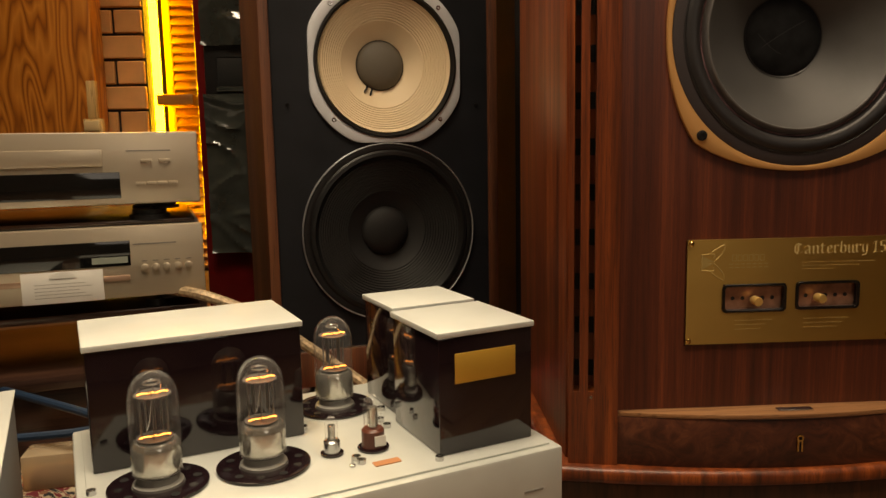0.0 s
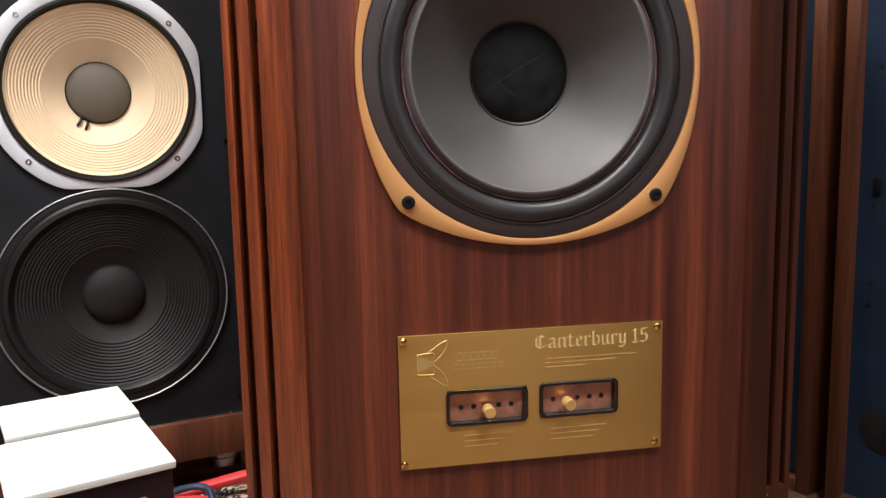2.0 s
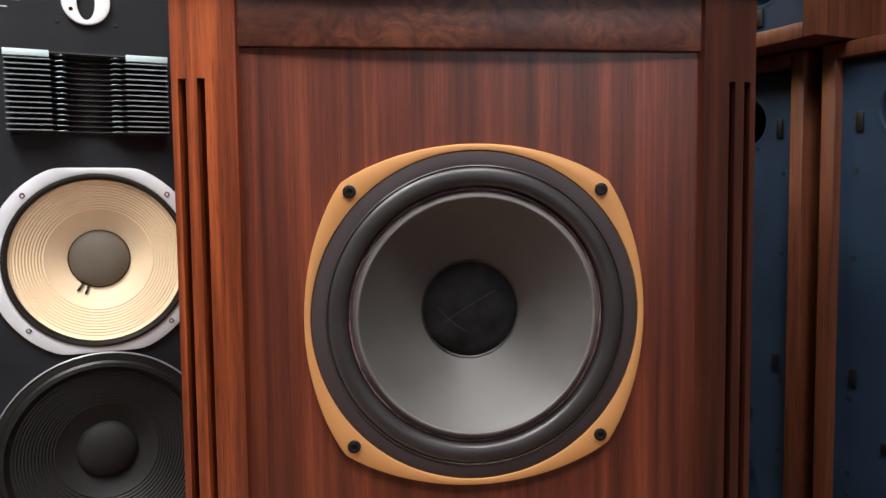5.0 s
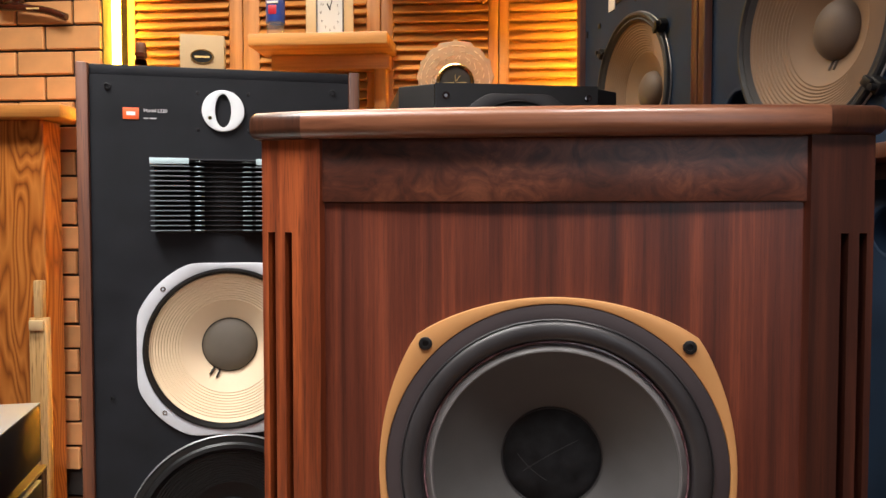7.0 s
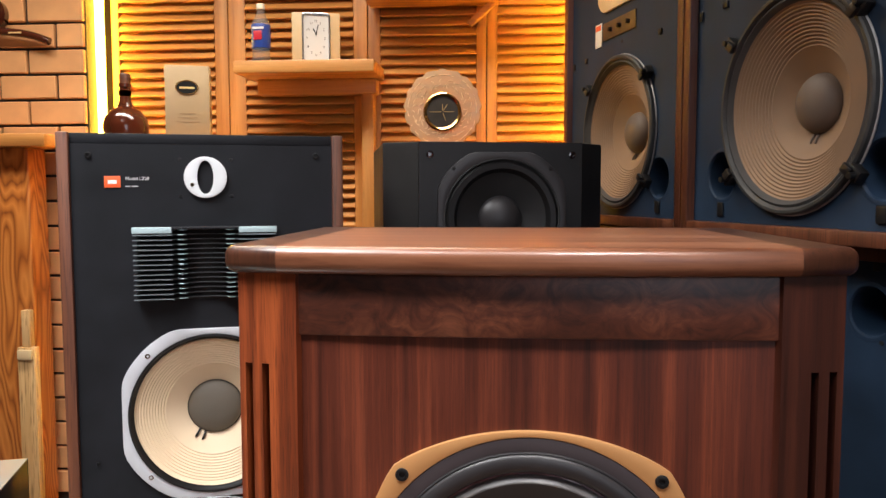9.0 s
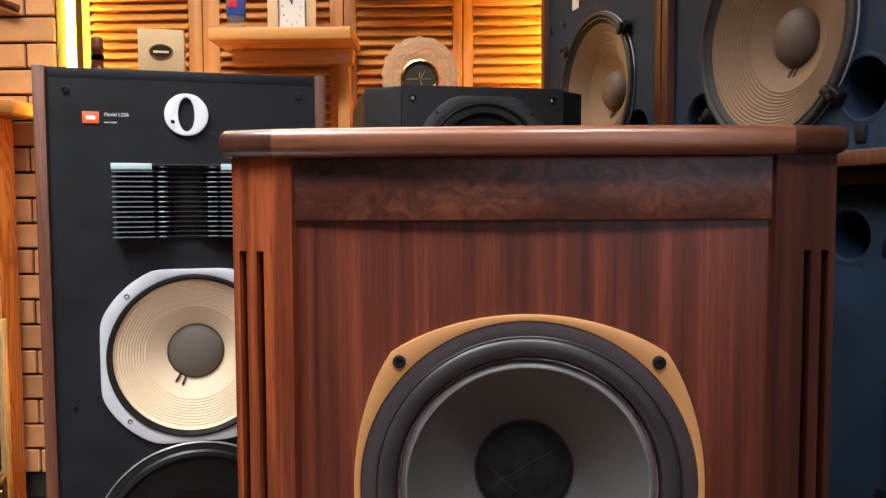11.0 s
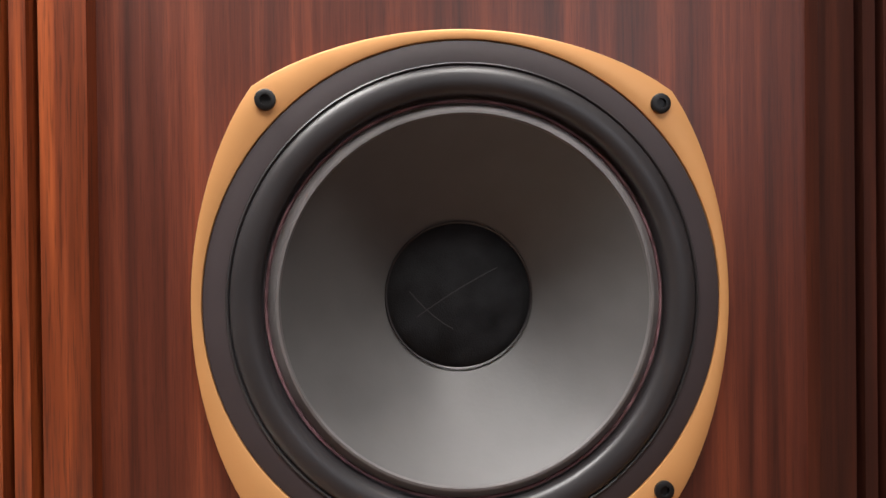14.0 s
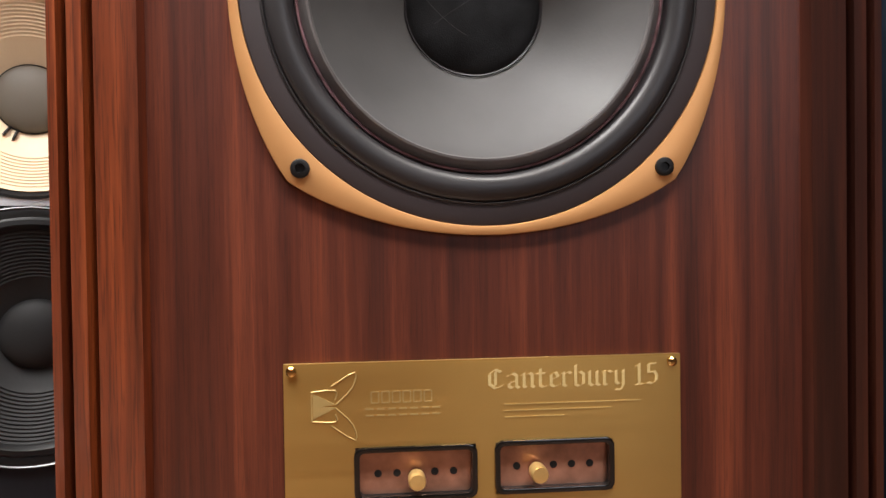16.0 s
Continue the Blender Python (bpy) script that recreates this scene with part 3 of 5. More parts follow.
def large_loudspeaker():
    sp = thing("loudspeaker", pose(0, 0, 0), "large walnut floor-standing loudspeaker with gold-rimmed driver and brass panel", "loudspeaker")
    # carcass
    part("carcass", holed(-0.2585, 0.2618, 0.0705, 1.067, 0.0198, 0.470, [(0.0, 0.700, 0.172)]), WALNUT_DARK, sp, "", False)
    part("baffle", holed(-0.2588, 0.2622, 0.150, 0.998, 0.0, 0.0195, [(0.0, 0.700, 0.172)], [rounded(0.0450, 0.0182, 0.0045, 6, cx, cz) for cx, cz in ((-0.0575, 0.3215), (0.0520, 0.3230))]), WALNUT, sp, "figured walnut veneer front panel", False)
    for s in (-1, 1):
        turn = Matrix.Translation((-0.2590 if s < 0 else 0.2624, -0.012, 0)) @ Matrix.Rotation(radians(s * 12), 4, "Z") @ Matrix.Diagonal((s, 1, 1, 1))
        gx, gw, wide, deep = (0.0388, 0.0598), 0.0044, 0.0715, 0.028
        plan = [(0, 0)]
        for g in gx:
            plan += [(g - gw, 0), (g - gw, deep), (g + gw, deep), (g + gw, 0)]
        plan += [(wide, 0), (wide, deep + 0.010), (0, deep + 0.010)]
        for name, outline, z0, z1 in (("corner_post", plan, 0.1875, 0.9650), ("post_foot", [plan[0]] + plan[-3:], 0.0700, 0.1875), ("post_head", [plan[0]] + plan[-3:], 0.9650, 1.0680)):
            post = prism(outline, z0, z1)
            post.transform(turn)
            bmesh.ops.recalc_face_normals(post, faces=post.faces)
            # Right post gets the darkened copy that paints its shaded side.
            part(name, post, WALNUT_POST if s < 0 else WALNUT_POST_SHADE, sp, ("reddish walnut corner post with two vent grooves" if s < 0 else "walnut corner post with two vent grooves, shade in its colour") if name == "corner_post" else "", False)
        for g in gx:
            # Solid black blocks paint the dark inside the vent holes.
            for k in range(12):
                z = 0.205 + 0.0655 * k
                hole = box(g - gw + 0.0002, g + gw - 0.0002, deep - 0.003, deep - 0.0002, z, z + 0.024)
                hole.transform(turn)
                part("vent_hole_shade", hole, BLACK_DEEP, sp)
        # Same pair here: the right panel's shade is in its colour.
        part("side_panel", box(*sorted((s * 0.3150, s * (0.3286 if s < 0 else 0.3305))), 0.0250, 0.470, 0.0702, 1.0678, 0.001), WALNUT_POST if s < 0 else WALNUT_POST_SHADE, sp, "walnut side panel")
        screw(sp, s * 0.297, -0.0038, 0.1795, 0.0022, material=STEEL)
    part("frieze", prism(bowed(0.2600, -0.005, 0.005, 0.020, cx=0.0017), 0.9985, 1.0680, 0.0015), BURL, sp, "bowed burr walnut frieze")
    part("lower_panel", prism(bowed(0.2600, -0.008, 0.034, 0.020, cx=0.0017), 0.076, 0.1500, 0.0015), BURL, sp, "bowed burr walnut lower panel")
    part("ledge", prism(bowed(0.2600, -0.0075, 0.0365, 0.000, cx=0.0017), 0.1502, 0.1570, 0.0012), LEDGE, sp, "pale wooden ledge above the lower panel")
    part("ledge_catch", box(-0.026, 0.026, -0.030, -0.018, 0.1570, 0.1592, 0.0006), STEEL, sp)
    hole = bmesh.new()
    lathe([(0.0052, -0.0424), (0.0052, -0.0455), (0.0028, -0.0455), (0.0028, -0.0424)], 20, 0.0, 0.121, "Y", hole)
    box(-0.0042, -0.0016, -0.0452, -0.0424, 0.101, 0.118, 0, 1, hole)
    box(0.0016, 0.0042, -0.0452, -0.0424, 0.101, 0.118, 0, 1, hole)
    part("keyhole_plate", hole, GOLD, sp, "small brass keyhole surround")
    part("keyhole", box(-0.0016, 0.0016, -0.0436, -0.0424, 0.102, 0.122), BLACK_DEEP, sp)
    # plinth moulding
    part("base_moulding", prism(bowed(0.350, -0.010, 0.044, 0.475), 0.052, 0.0760, 0.009, 4), WALNUT_POST, sp, "rounded walnut base moulding")
    part("plinth", prism(bowed(0.340, 0.000, 0.044, 0.470), -0.0115, 0.0518, 0.003), WALNUT_DARK, sp)
    # top
    hw, cut = 0.344, 0.066
    front = [(x, y) for x, y in bowed(hw - cut, -0.022, 0.014, 0.455) if y < 0.4]
    cl = [(-hw, 0.006), (-hw + 0.003, -0.003), (-hw + 0.010, -0.009)]
    plan = cl + front + [(-x, y) for x, y in cl[::-1]] + [(hw, 0.455), (-hw, 0.455)]
    for name, lo, hi, mat_, lab in (("top", -hw + cut, hw - cut, WALNUT_TOP, "pale walnut top with a rounded front edge"),
                                    ("top_corner", -1, -hw + cut, WALNUT_DARK, "darker walnut end block of the top"),
                                    ("top_corner", hw - cut, 1, WALNUT_DARK, "darker walnut end block of the top")):
        bm = prism(plan, 1.0682, 1.0988, 0.0115, 5)
        for x, s in ((lo, -1), (hi, 1)):
            if abs(x) < 1:
                bmesh.ops.bisect_plane(bm, geom=bm.verts[:] + bm.edges[:] + bm.faces[:], plane_co=(x, 0, 0), plane_no=(s, 0, 0), clear_outer=True)
        part(name, bm, mat_, sp, lab)
    # driver
    dz = 0.700
    outer = [(x, z + dz) for x, z in ring_outline()]
    part("driver_ring", plate(outer, circle(0.1876, 96, 0, dz), -0.0060, -0.0005, 0.0012), GOLD_RING, sp, "satin gold driver ring")
    for sx in (-1, 1):
        for sz in (-1, 1):
            screw(sp, sx * 0.1425, -0.0060, dz + sz * 0.1425, 0.0074)
    part("gasket", lathe([(0.1877, -0.0020), (0.1870, -0.0046), (0.1862, -0.0050), (0.1716, -0.0046), (0.1712, -0.0020)], 96, 0, dz), GASKET, sp)
    roll = [(0.1716, -0.0030), (0.1712, -0.0058), (0.1702, -0.0064), (0.1694, -0.0056)]
    roll += [(0.1588 + 0.0106 * math.cos(a), -0.0030 - 0.0066 * math.sin(a)) for a in [math.pi * k / 16 for k in range(1, 17)]]
    roll += [(0.1474, 0.0030), (0.1450, 0.0044)]
    part("surround", lathe(roll, 96, 0, dz), RUBBER, sp, "satin black rubber roll surround")
    seam = bmesh.new()
    for i in range(180):
        a, b = 2 * math.pi * i / 180, 2 * math.pi * (i + 1) / 180
        w = [0.0006 + 0.0010 * abs(noise.noise((6 * math.cos(t), 6 * math.sin(t), 2.0))) + 0.0005 * abs(noise.noise((31 * math.cos(t), 31 * math.sin(t), 5.0))) for t in (a, b)]
        rows = [[seam.verts.new((r * math.cos(t), y, dz + r * math.sin(t))) for r, y in ((0.1464, 0.0042), (0.1454 + 0.3 * k, 0.0026 - k), (0.1442, 0.0022 - k), (0.1430, 0.0034))] for t, k in ((a, w[0]), (b, w[1]))]
        for k in range(3):
            seam.faces.new((rows[0][k], rows[0][k + 1], rows[1][k + 1], rows[1][k]))
    bmesh.ops.remove_doubles(seam, verts=seam.verts, dist=1e-6)
    bmesh.ops.recalc_face_normals(seam, faces=seam.faces)
    part("seam", seam, SEAM, sp, "shiny uneven cement seam")
    part("cone_lip", lathe([(0.1440, 0.0040), (0.1430, 0.0012), (0.1372, -0.0040), (0.1354, -0.0042), (0.1342, -0.0018)], 96, 0, dz), LIP_GREY, sp, "pale grey chamfered cone rim")
    cone = [(0.1343, -0.0020)] + [(0.1343 - 0.0773 * k / 14, -0.0020 + 0.0606 * (k / 14) ** 0.88) for k in range(1, 15)]
    cone += [(0.0560, 0.0610)]
    part("cone", lathe(cone, 96, 0, dz), CONE_GREY, sp, "dark grey coated paper cone")
    part("dome_rim", lathe([(0.0592, 0.0562), (0.0586, 0.0548), (0.0574, 0.0556)], 72, 0, dz), RUBBER, sp)
    dome = [(0.0582, 0.0580), (0.0576, 0.0566)] + [(0.0572 * math.cos(a), 0.0572 - 0.008 * math.sin(a)) for a in [math.pi / 2 * k / 9 for k in range(1, 9)]] + [(0, 0.0492)]
    dm = part("dome", lathe(dome, 64, 0, dz), DOME_MESH, sp, "black woven mesh dome")
    for a, b, sag in (((-0.034, -0.016), (0.030, 0.022), 0.002), ((-0.040, 0.004), (-0.006, -0.026), -0.003)):
        pts = []
        for k in range(7):
            t = k / 6
            x, z = a[0] + (b[0] - a[0]) * t, a[1] + (b[1] - a[1]) * t + sag * 4 * t * (1 - t)
            pts.append((x, 0.0572 - 0.008 * math.sqrt(max(0.0, 1 - (x * x + z * z) / 0.0572 ** 2)) + 0.0002, dz + z))
        part("mesh_fold", tube(pts, 0.0005, 6, True, 3), DOME_FOLD, dm)
    # brass panel
    x0, x1, z0, z1 = -0.158, 0.155, 0.2540, 0.4085
    slots = [(-0.0575, 0.3215), (0.0520, 0.3230)]
    panel = bmesh.new()
    hw_s, hh_s = 0.047, 0.0205
    xs = [x0, slots[0][0] - hw_s, slots[0][0] + hw_s, slots[1][0] - hw_s, slots[1][0] + hw_s, x1]
    zlo, zhi = 0.3020, 0.3425
    box(x0, x1, -0.0042, -0.0006, z0, zlo, 0, 1, panel)
    box(x0, x1, -0.0042, -0.0006, zhi, z1, 0, 1, panel)
    for a, b in ((0, 1), (2, 3), (4, 5)):
        box(xs[a], xs[b], -0.0042, -0.0006, zlo, zhi, 0, 1, panel)
    bmesh.ops.remove_doubles(panel, verts=panel.verts, dist=1e-5)
    uv = panel.loops.layers.uv.new("grain")
    for f in panel.faces:
        for lp in f.loops:
            lp[uv].uv = (lp.vert.co.x, lp.vert.co.z + lp.vert.co.y)
    bp = part("brass_panel", panel, BRASS, sp, "brushed brass control panel with engraved lettering", smooth=False)
    for x, z in ((-0.152, 0.4030), (0.148, 0.4025), (-0.154, 0.2600), (0.147, 0.2620)):
        part("panel_screw", lathe([(0.0042, -0.0042), (0.0040, -0.0060), (0.0024, -0.0074), (0, -0.0078)], 16, x, z), GOLD, bp)
    for i, (cx, cz) in enumerate(slots):
        part("slot_frame", plate(rounded(0.0480, 0.0212, 0.007, 6, cx, cz), rounded(0.0435, 0.0168, 0.004, 6, cx, cz), -0.0068, -0.0040, 0.001), DISPLAY, bp, "glossy black slot surround")
        part("socket_plate", box(cx - 0.0446, cx + 0.0446, 0.0012, 0.0040, cz - 0.018, cz + 0.018), COPPER_PLATE, bp, "reflective copper plate with sockets")
        part("slot_wall", plate(rounded(0.0450, 0.0182, 0.0045, 6, cx, cz), rounded(0.0436, 0.0169, 0.004, 6, cx, cz), -0.0040, 0.0010), BLACK, bp)
        for k in range(5):
            hx = cx + (k - 2) * 0.0148
            if k == (2 if i == 0 else 1):
                pin = [(0.0030, 0.0011), (0.0030, -0.0040), (0.0058, -0.0030), (0.0066, -0.0060), (0.0068, -0.0180), (0.0060, -0.0200), (0, -0.0204)]
                part("selector_pin", lathe(pin, 24, hx, cz - 0.003), PIN_GOLD, bp, "polished brass selector pin")
            else:
                part("socket", lathe([(0.0030, 0.0011), (0.0030, 0.0006), (0.0018, 0.0006), (0, 0.0008)], 14, hx, cz - 0.001), BLACK_DEEP, bp)
    pen = 0.0
    for k, ch in enumerate("Canterbury 15"):
        wide, strokes = BLACKLETTER[ch]
        if strokes:
            part("engraved_letter", nib_letter(strokes, 0.0000 + pen * 0.0183, -0.0045, 0.3850, 0.0183, 0.0115), BRASS_MARK, bp, smooth=False)
        pen += wide
    for k, (a, b) in enumerate(((0.012, 0.122), (0.012, 0.098), (0.012, 0.060))):
        part("engraved_line", box(a, b, -0.0047, -0.0042, 0.3720 - 0.0050 * k, 0.3727 - 0.0050 * k), BRASS_FINE, bp)
    for k in range(6):
        x = -0.092 + 0.0082 * k
        part("engraved_bar", plate(rounded(0.0034, 0.0048, 0.001, 2, x + 0.0034, 0.3812), rounded(0.0024, 0.0038, 0.0005, 2, x + 0.0034, 0.3812), -0.0045, -0.0041), BRASS_FINE, bp)
    for k in range(2):
        for i in range(7):
            x = -0.096 + 0.0086 * i
            part("engraved_line", box(x, x + 0.0062, -0.0044, -0.0041, 0.3715 - 0.0050 * k, 0.3729 - 0.0050 * k), BRASS_FINE, bp)
    for line in ([(-0.137, 0.3865), (-0.119, 0.3875), (-0.119, 0.3800)], [(-0.137, 0.3640), (-0.137, 0.3865)], [(-0.137, 0.3640), (-0.119, 0.3630), (-0.119, 0.3690)],
                 [(-0.122, 0.3905), (-0.104, 0.4010), (-0.106, 0.3890), (-0.119, 0.3760)], [(-0.122, 0.3600), (-0.104, 0.3485), (-0.106, 0.3610), (-0.119, 0.3740)]):
        part("engraved_emblem", tube([(x, -0.0042, z) for x, z in line], 0.0006, 6, True, 3), BRASS_FINE, bp)
    part("engraved_emblem", prism([(-0.136, -0.3655), (-0.118, -0.3745), (-0.130, -0.3755), (-0.118, -0.3765), (-0.136, -0.3855)], 0.0042, 0.0046), BRASS_FINE, bp).matrix_local = Matrix.Rotation(radians(90), 4, "X") @ Matrix.Diagonal((1, -1, 1, 1))
    for k in range(3):
        part("engraved_line", box(-0.085, -0.030 - 0.008 * k, -0.0047, -0.0042, 0.2880 - 0.0065 * k, 0.2890 - 0.0065 * k), BRASS_FINE, bp)
        part("engraved_line", box(0.018, 0.085 - 0.008 * k, -0.0047, -0.0042, 0.2880 - 0.0065 * k, 0.2890 - 0.0065 * k), BRASS_FINE, bp)
    return sp


large_loudspeaker()


# ---- tall black-fronted loudspeaker ----
def ridged(r0, y0, r1, y1, ridges, depth):
    """A cone profile from rim to centre with fine concentric ridges."""
    out = []
    for k in range(ridges * 4 + 1):
        t = k / (ridges * 4)
        out.append((r0 + (r1 - r0) * t, y0 + (y1 - y0) * t - depth * (0.5 + 0.5 * math.cos(2 * math.pi * ridges * t))))
    return out


def tall_loudspeaker():
    a = radians(17.7)
    cx, cy = -0.716 + 0.119 * math.cos(a), 0.563 + 0.119 * math.sin(a)
    sp = thing("tall_loudspeaker", pose(cx, cy, 0, 0, 0, 17.7), "tall black-fronted walnut loudspeaker with a cream cone woofer", "loudspeaker")
    hw, top, bot, dep = 0.262, 1.270, 0.036, 0.31
    for s in (-1, 1):
        part("side_panel", box(*sorted((s * (hw - 0.021), s * hw)), -0.010, dep, bot, top, 0.0025), TEAK, sp, "walnut veneer side")
    part("top_panel", box(-hw + 0.0213, hw - 0.0213, 0.003, dep, top - 0.02, top - 0.001, 0.001), BLACK_VINYL, sp)
    part("bottom_rail", box(-hw + 0.0213, hw - 0.0213, -0.010, 0.05, bot, 0.112, 0.002), TEAK, sp)
    part("back_panel", box(-hw + 0.0213, hw - 0.0213, dep - 0.02, dep, bot, top - 0.021), BLACK, sp)
    part("baffle", holed(-hw + 0.0213, hw - 0.0213, 0.1125, top - 0.0205, 0.0, 0.022, [(0.005, 0.7265, 0.156), (0.005, 0.3625, 0.188)]), BLACK_VINYL, sp, "black textured front panel", False)
    part("shadow_strip", box(-hw + 0.022, hw - 0.022, -0.004, -0.0005, 0.1125, 0.1155), STEEL, sp)
    for x, z in ((-0.209, 1.228), (0.209, 1.230), (-0.209, 0.640), (0.212, 0.640), (-0.209, 0.150), (0.209, 0.150)):
        k = 1.0 if z > 1 else 0.55
        part("grille_socket", lathe([(0.0062 * k, -0.0005), (0.0062 * k, -0.0040), (0.0040 * k, -0.0044), (0.0032 * k, -0.001), (0, -0.001)], 16, x, z), BLACK, sp)
    # badge
    part("orange_badge", box(-0.182, -0.1535, -0.0022, -0.0005, 1.1675, 1.1890, 0.0004), ORANGE, sp, "square orange badge")
    part("badge_mark", box(-0.1755, -0.1600, -0.0027, -0.0022, 1.1745, 1.1815), WHITE_INK, sp)
    lettering("badge_lettering", "Model L220", 0.0088, -0.1450, -0.0009, 1.1815, WHITE_INK, sp, 0.0002)
    part("badge_line", box(-0.145, -0.137, -0.0010, -0.0005, 1.1690, 1.1705), WHITE_INK, sp)
    part("badge_line", box(-0.134, -0.123, -0.0010, -0.0005, 1.1690, 1.1705), WHITE_INK, sp)
    # tweeter with an upright slot
    tz = 1.187
    n = 48
    slot = [(0.0148 * math.cos(2 * math.pi * i / n), tz + 0.0318 * math.sin(2 * math.pi * i / n)) for i in range(n)]
    tw = part("tweeter", plate(circle(0.0395, n, 0, tz), slot, -0.0085, -0.0005, 0.001), WHITE_FACE, sp, "white round tweeter with an upright slot")
    inner = bmesh.new()
    for k, (f, y) in enumerate(((1.0, -0.0075), (0.85, 0.010), (0.45, 0.0205))):
        for i in range(n):
            inner.verts.new((slot[i][0] * f, y, tz + (slot[i][1] - tz) * f))
    inner.verts.ensure_lookup_table()
    for k in range(2):
        for i in range(n):
            inner.faces.new([inner.verts[k * n + i], inner.verts[k * n + (i + 1) % n], inner.verts[(k + 1) * n + (i + 1) % n], inner.verts[(k + 1) * n + i]])
    inner.faces.new([inner.verts[2 * n + i] for i in range(n)])
    part("slot", inner, BLACK_DEEP, tw)
    part("tweeter_mark", lathe([(0.0035, -0.0086), (0.0035, -0.0092), (0, -0.0092)], 14, -0.0245, tz - 0.014), BRASS, tw)
    for x, z in ((-0.047, 0.034), (0.047, 0.034), (-0.047, -0.036), (0.047, -0.036)):
        part("tweeter_screw", lathe([(0.0035, -0.0005), (0.003, -0.002), (0, -0.0022)], 10, x, tz + z), BLACK, sp)
    # slant-plate lens
    z_lo, z_hi, count = 0.957, 1.087, 15
    lens = part("acoustic_lens", box(-0.127, 0.127, -0.0035, -0.0005, z_lo - 0.004, z_hi + 0.004, 0.0008), BLACK_DEEP, sp, "black folded-plate acoustic lens")
    part("lens_lip", box(-0.131, 0.131, -0.0300, -0.0036, z_hi + 0.0035, z_hi + 0.0060), LENS_METAL, lens)
    for s in (-1, 1):
        part("lens_lip_face", box(*sorted((s * 0.131, s * 0.061)), -0.0385, -0.0302, z_hi - 0.0050, z_hi + 0.0062, 0.0006), LENS_LIP, lens, "pale blue folded lip of the lens")
    front = [(-0.130, -0.036), (-0.060, -0.036)]
    zig = [(-0.052, -0.022), (-0.042, -0.030), (-0.036, -0.0165)]
    mid = [(-0.020, -0.010), (0.0, -0.008), (0.020, -0.010)]
    line = front + zig + mid + [(-x, y) for x, y in zig[::-1]] + [(-x, y) for x, y in front[::-1]]
    outline = line + [(0.130, -0.0036), (-0.130, -0.0036)]
    slat_bm = prism(outline, 0.0, 0.0014)
    first = part("lens_plate", slat_bm, LENS_METAL, lens)
    rims = [part("lens_plate_edge", box(*sorted((s * 0.1302, s * 0.0600)), -0.0368, -0.0360, -0.0002, 0.0018), LENS_EDGE, lens, "bare metal edge of a lens plate") for s in (-1, 1)]
    rims += [part("lens_plate_edge", tube([(s * x, y - 0.0005, 0.0007) for x, y in zig], 0.0009, 6, True, 1), LENS_LIP, lens, "bare metal edge of a lens plate") for s in (-1, 1)]
    for k in range(count):
        z = z_lo + (z_hi - z_lo) * k / (count - 1)
        for src in (first, *rims):
            if k == 0:
                src.location = (0, 0, z)
                continue
            o = new(src.name.split(".")[0], src.data)
            o.parent, o.location = lens, (0, 0, z)
    # cream woofer
    wz = 0.7265
    k8, f8, n = 0.168, 0.062, 96
    oct_pts = []
    for i in range(n):
        t = 2 * math.pi * i / n
        b = abs((t + math.pi / 4) % (math.pi / 2) - math.pi / 4)
        r_flat = k8 / math.cos(b)
        r_diag = 0.1815
        r = -0.0025 * math.log(math.exp(-r_flat / 0.0025) + math.exp(-r_diag / 0.0025))
        oct_pts.append((0.005 + r * math.cos(t), wz + r * math.sin(t)))
    fr = part("woofer_frame", plate(oct_pts, circle(0.1575, n, 0.005, wz), -0.0075, -0.0005, 0.0012), CAST, sp, "cast aluminium woofer frame")
    for sx in (-1, 1):
        for sz in (-1, 1):
            part("frame_screw", lathe([(0.0048, -0.0076), (0.0048, -0.0088), (0.0025, -0.0088), (0.0022, -0.0070), (0, -0.0070)], 16, 0.005 + sx * 0.1190, wz + sz * 0.1190), STEEL, fr)
    part("gasket", lathe([(0.1577, -0.002), (0.1575, -0.0105), (0.1535, -0.0110), (0.1515, -0.0060), (0.1490, -0.0035), (0.1470, 0.001)], n, 0.005, wz), BLACK, sp)
    cone = [(0.1480, 0.0005), (0.1460, -0.0035), (0.1435, 0.0005)] + ridged(0.1425, 0.0025, 0.0930, 0.0280, 10, 0.0016) + [(0.0850, 0.0320), (0.0520, 0.0500)]
    part("cone", lathe(cone, n, 0.005, wz), CREAM_CONE, sp, "cream coated woofer cone with fine ridges")
    cap = [(0.0530, 0.0490)] + [(0.0530 * math.cos(t), 0.0480 - 0.017 * math.sin(t)) for t in [math.pi / 2 * k / 8 for k in range(1, 8)]] + [(0, 0.031)]
    part("dust_cap", lathe(cap, 48, 0.005, wz), CAP_BROWN, sp, "taupe dust cap")
    part("cap_rim", lathe([(0.0545, 0.0478), (0.0535, 0.0462), (0.0520, 0.0478)], 48, 0.005, wz), BLACK, sp)
    for t in (236, 248):
        c, s = math.cos(radians(t)), math.sin(radians(t))
        part("lead_wire", tube([(0.005 + 0.053 * c, 0.0475, wz + 0.053 * s), (0.005 + 0.060 * c, 0.0405, wz + 0.060 * s), (0.005 + 0.070 * c, 0.0385, wz + 0.070 * s)], 0.0022, 8), BLACK, sp)
    # black passive cone
    pz = 0.3625
    part("passive_rim", lathe([(0.1955, -0.0005), (0.1955, -0.0070), (0.1942, -0.0082), (0.1930, -0.0070), (0.1925, -0.002)], n, 0.005, pz), RIM, sp, "thin dull metal rim")
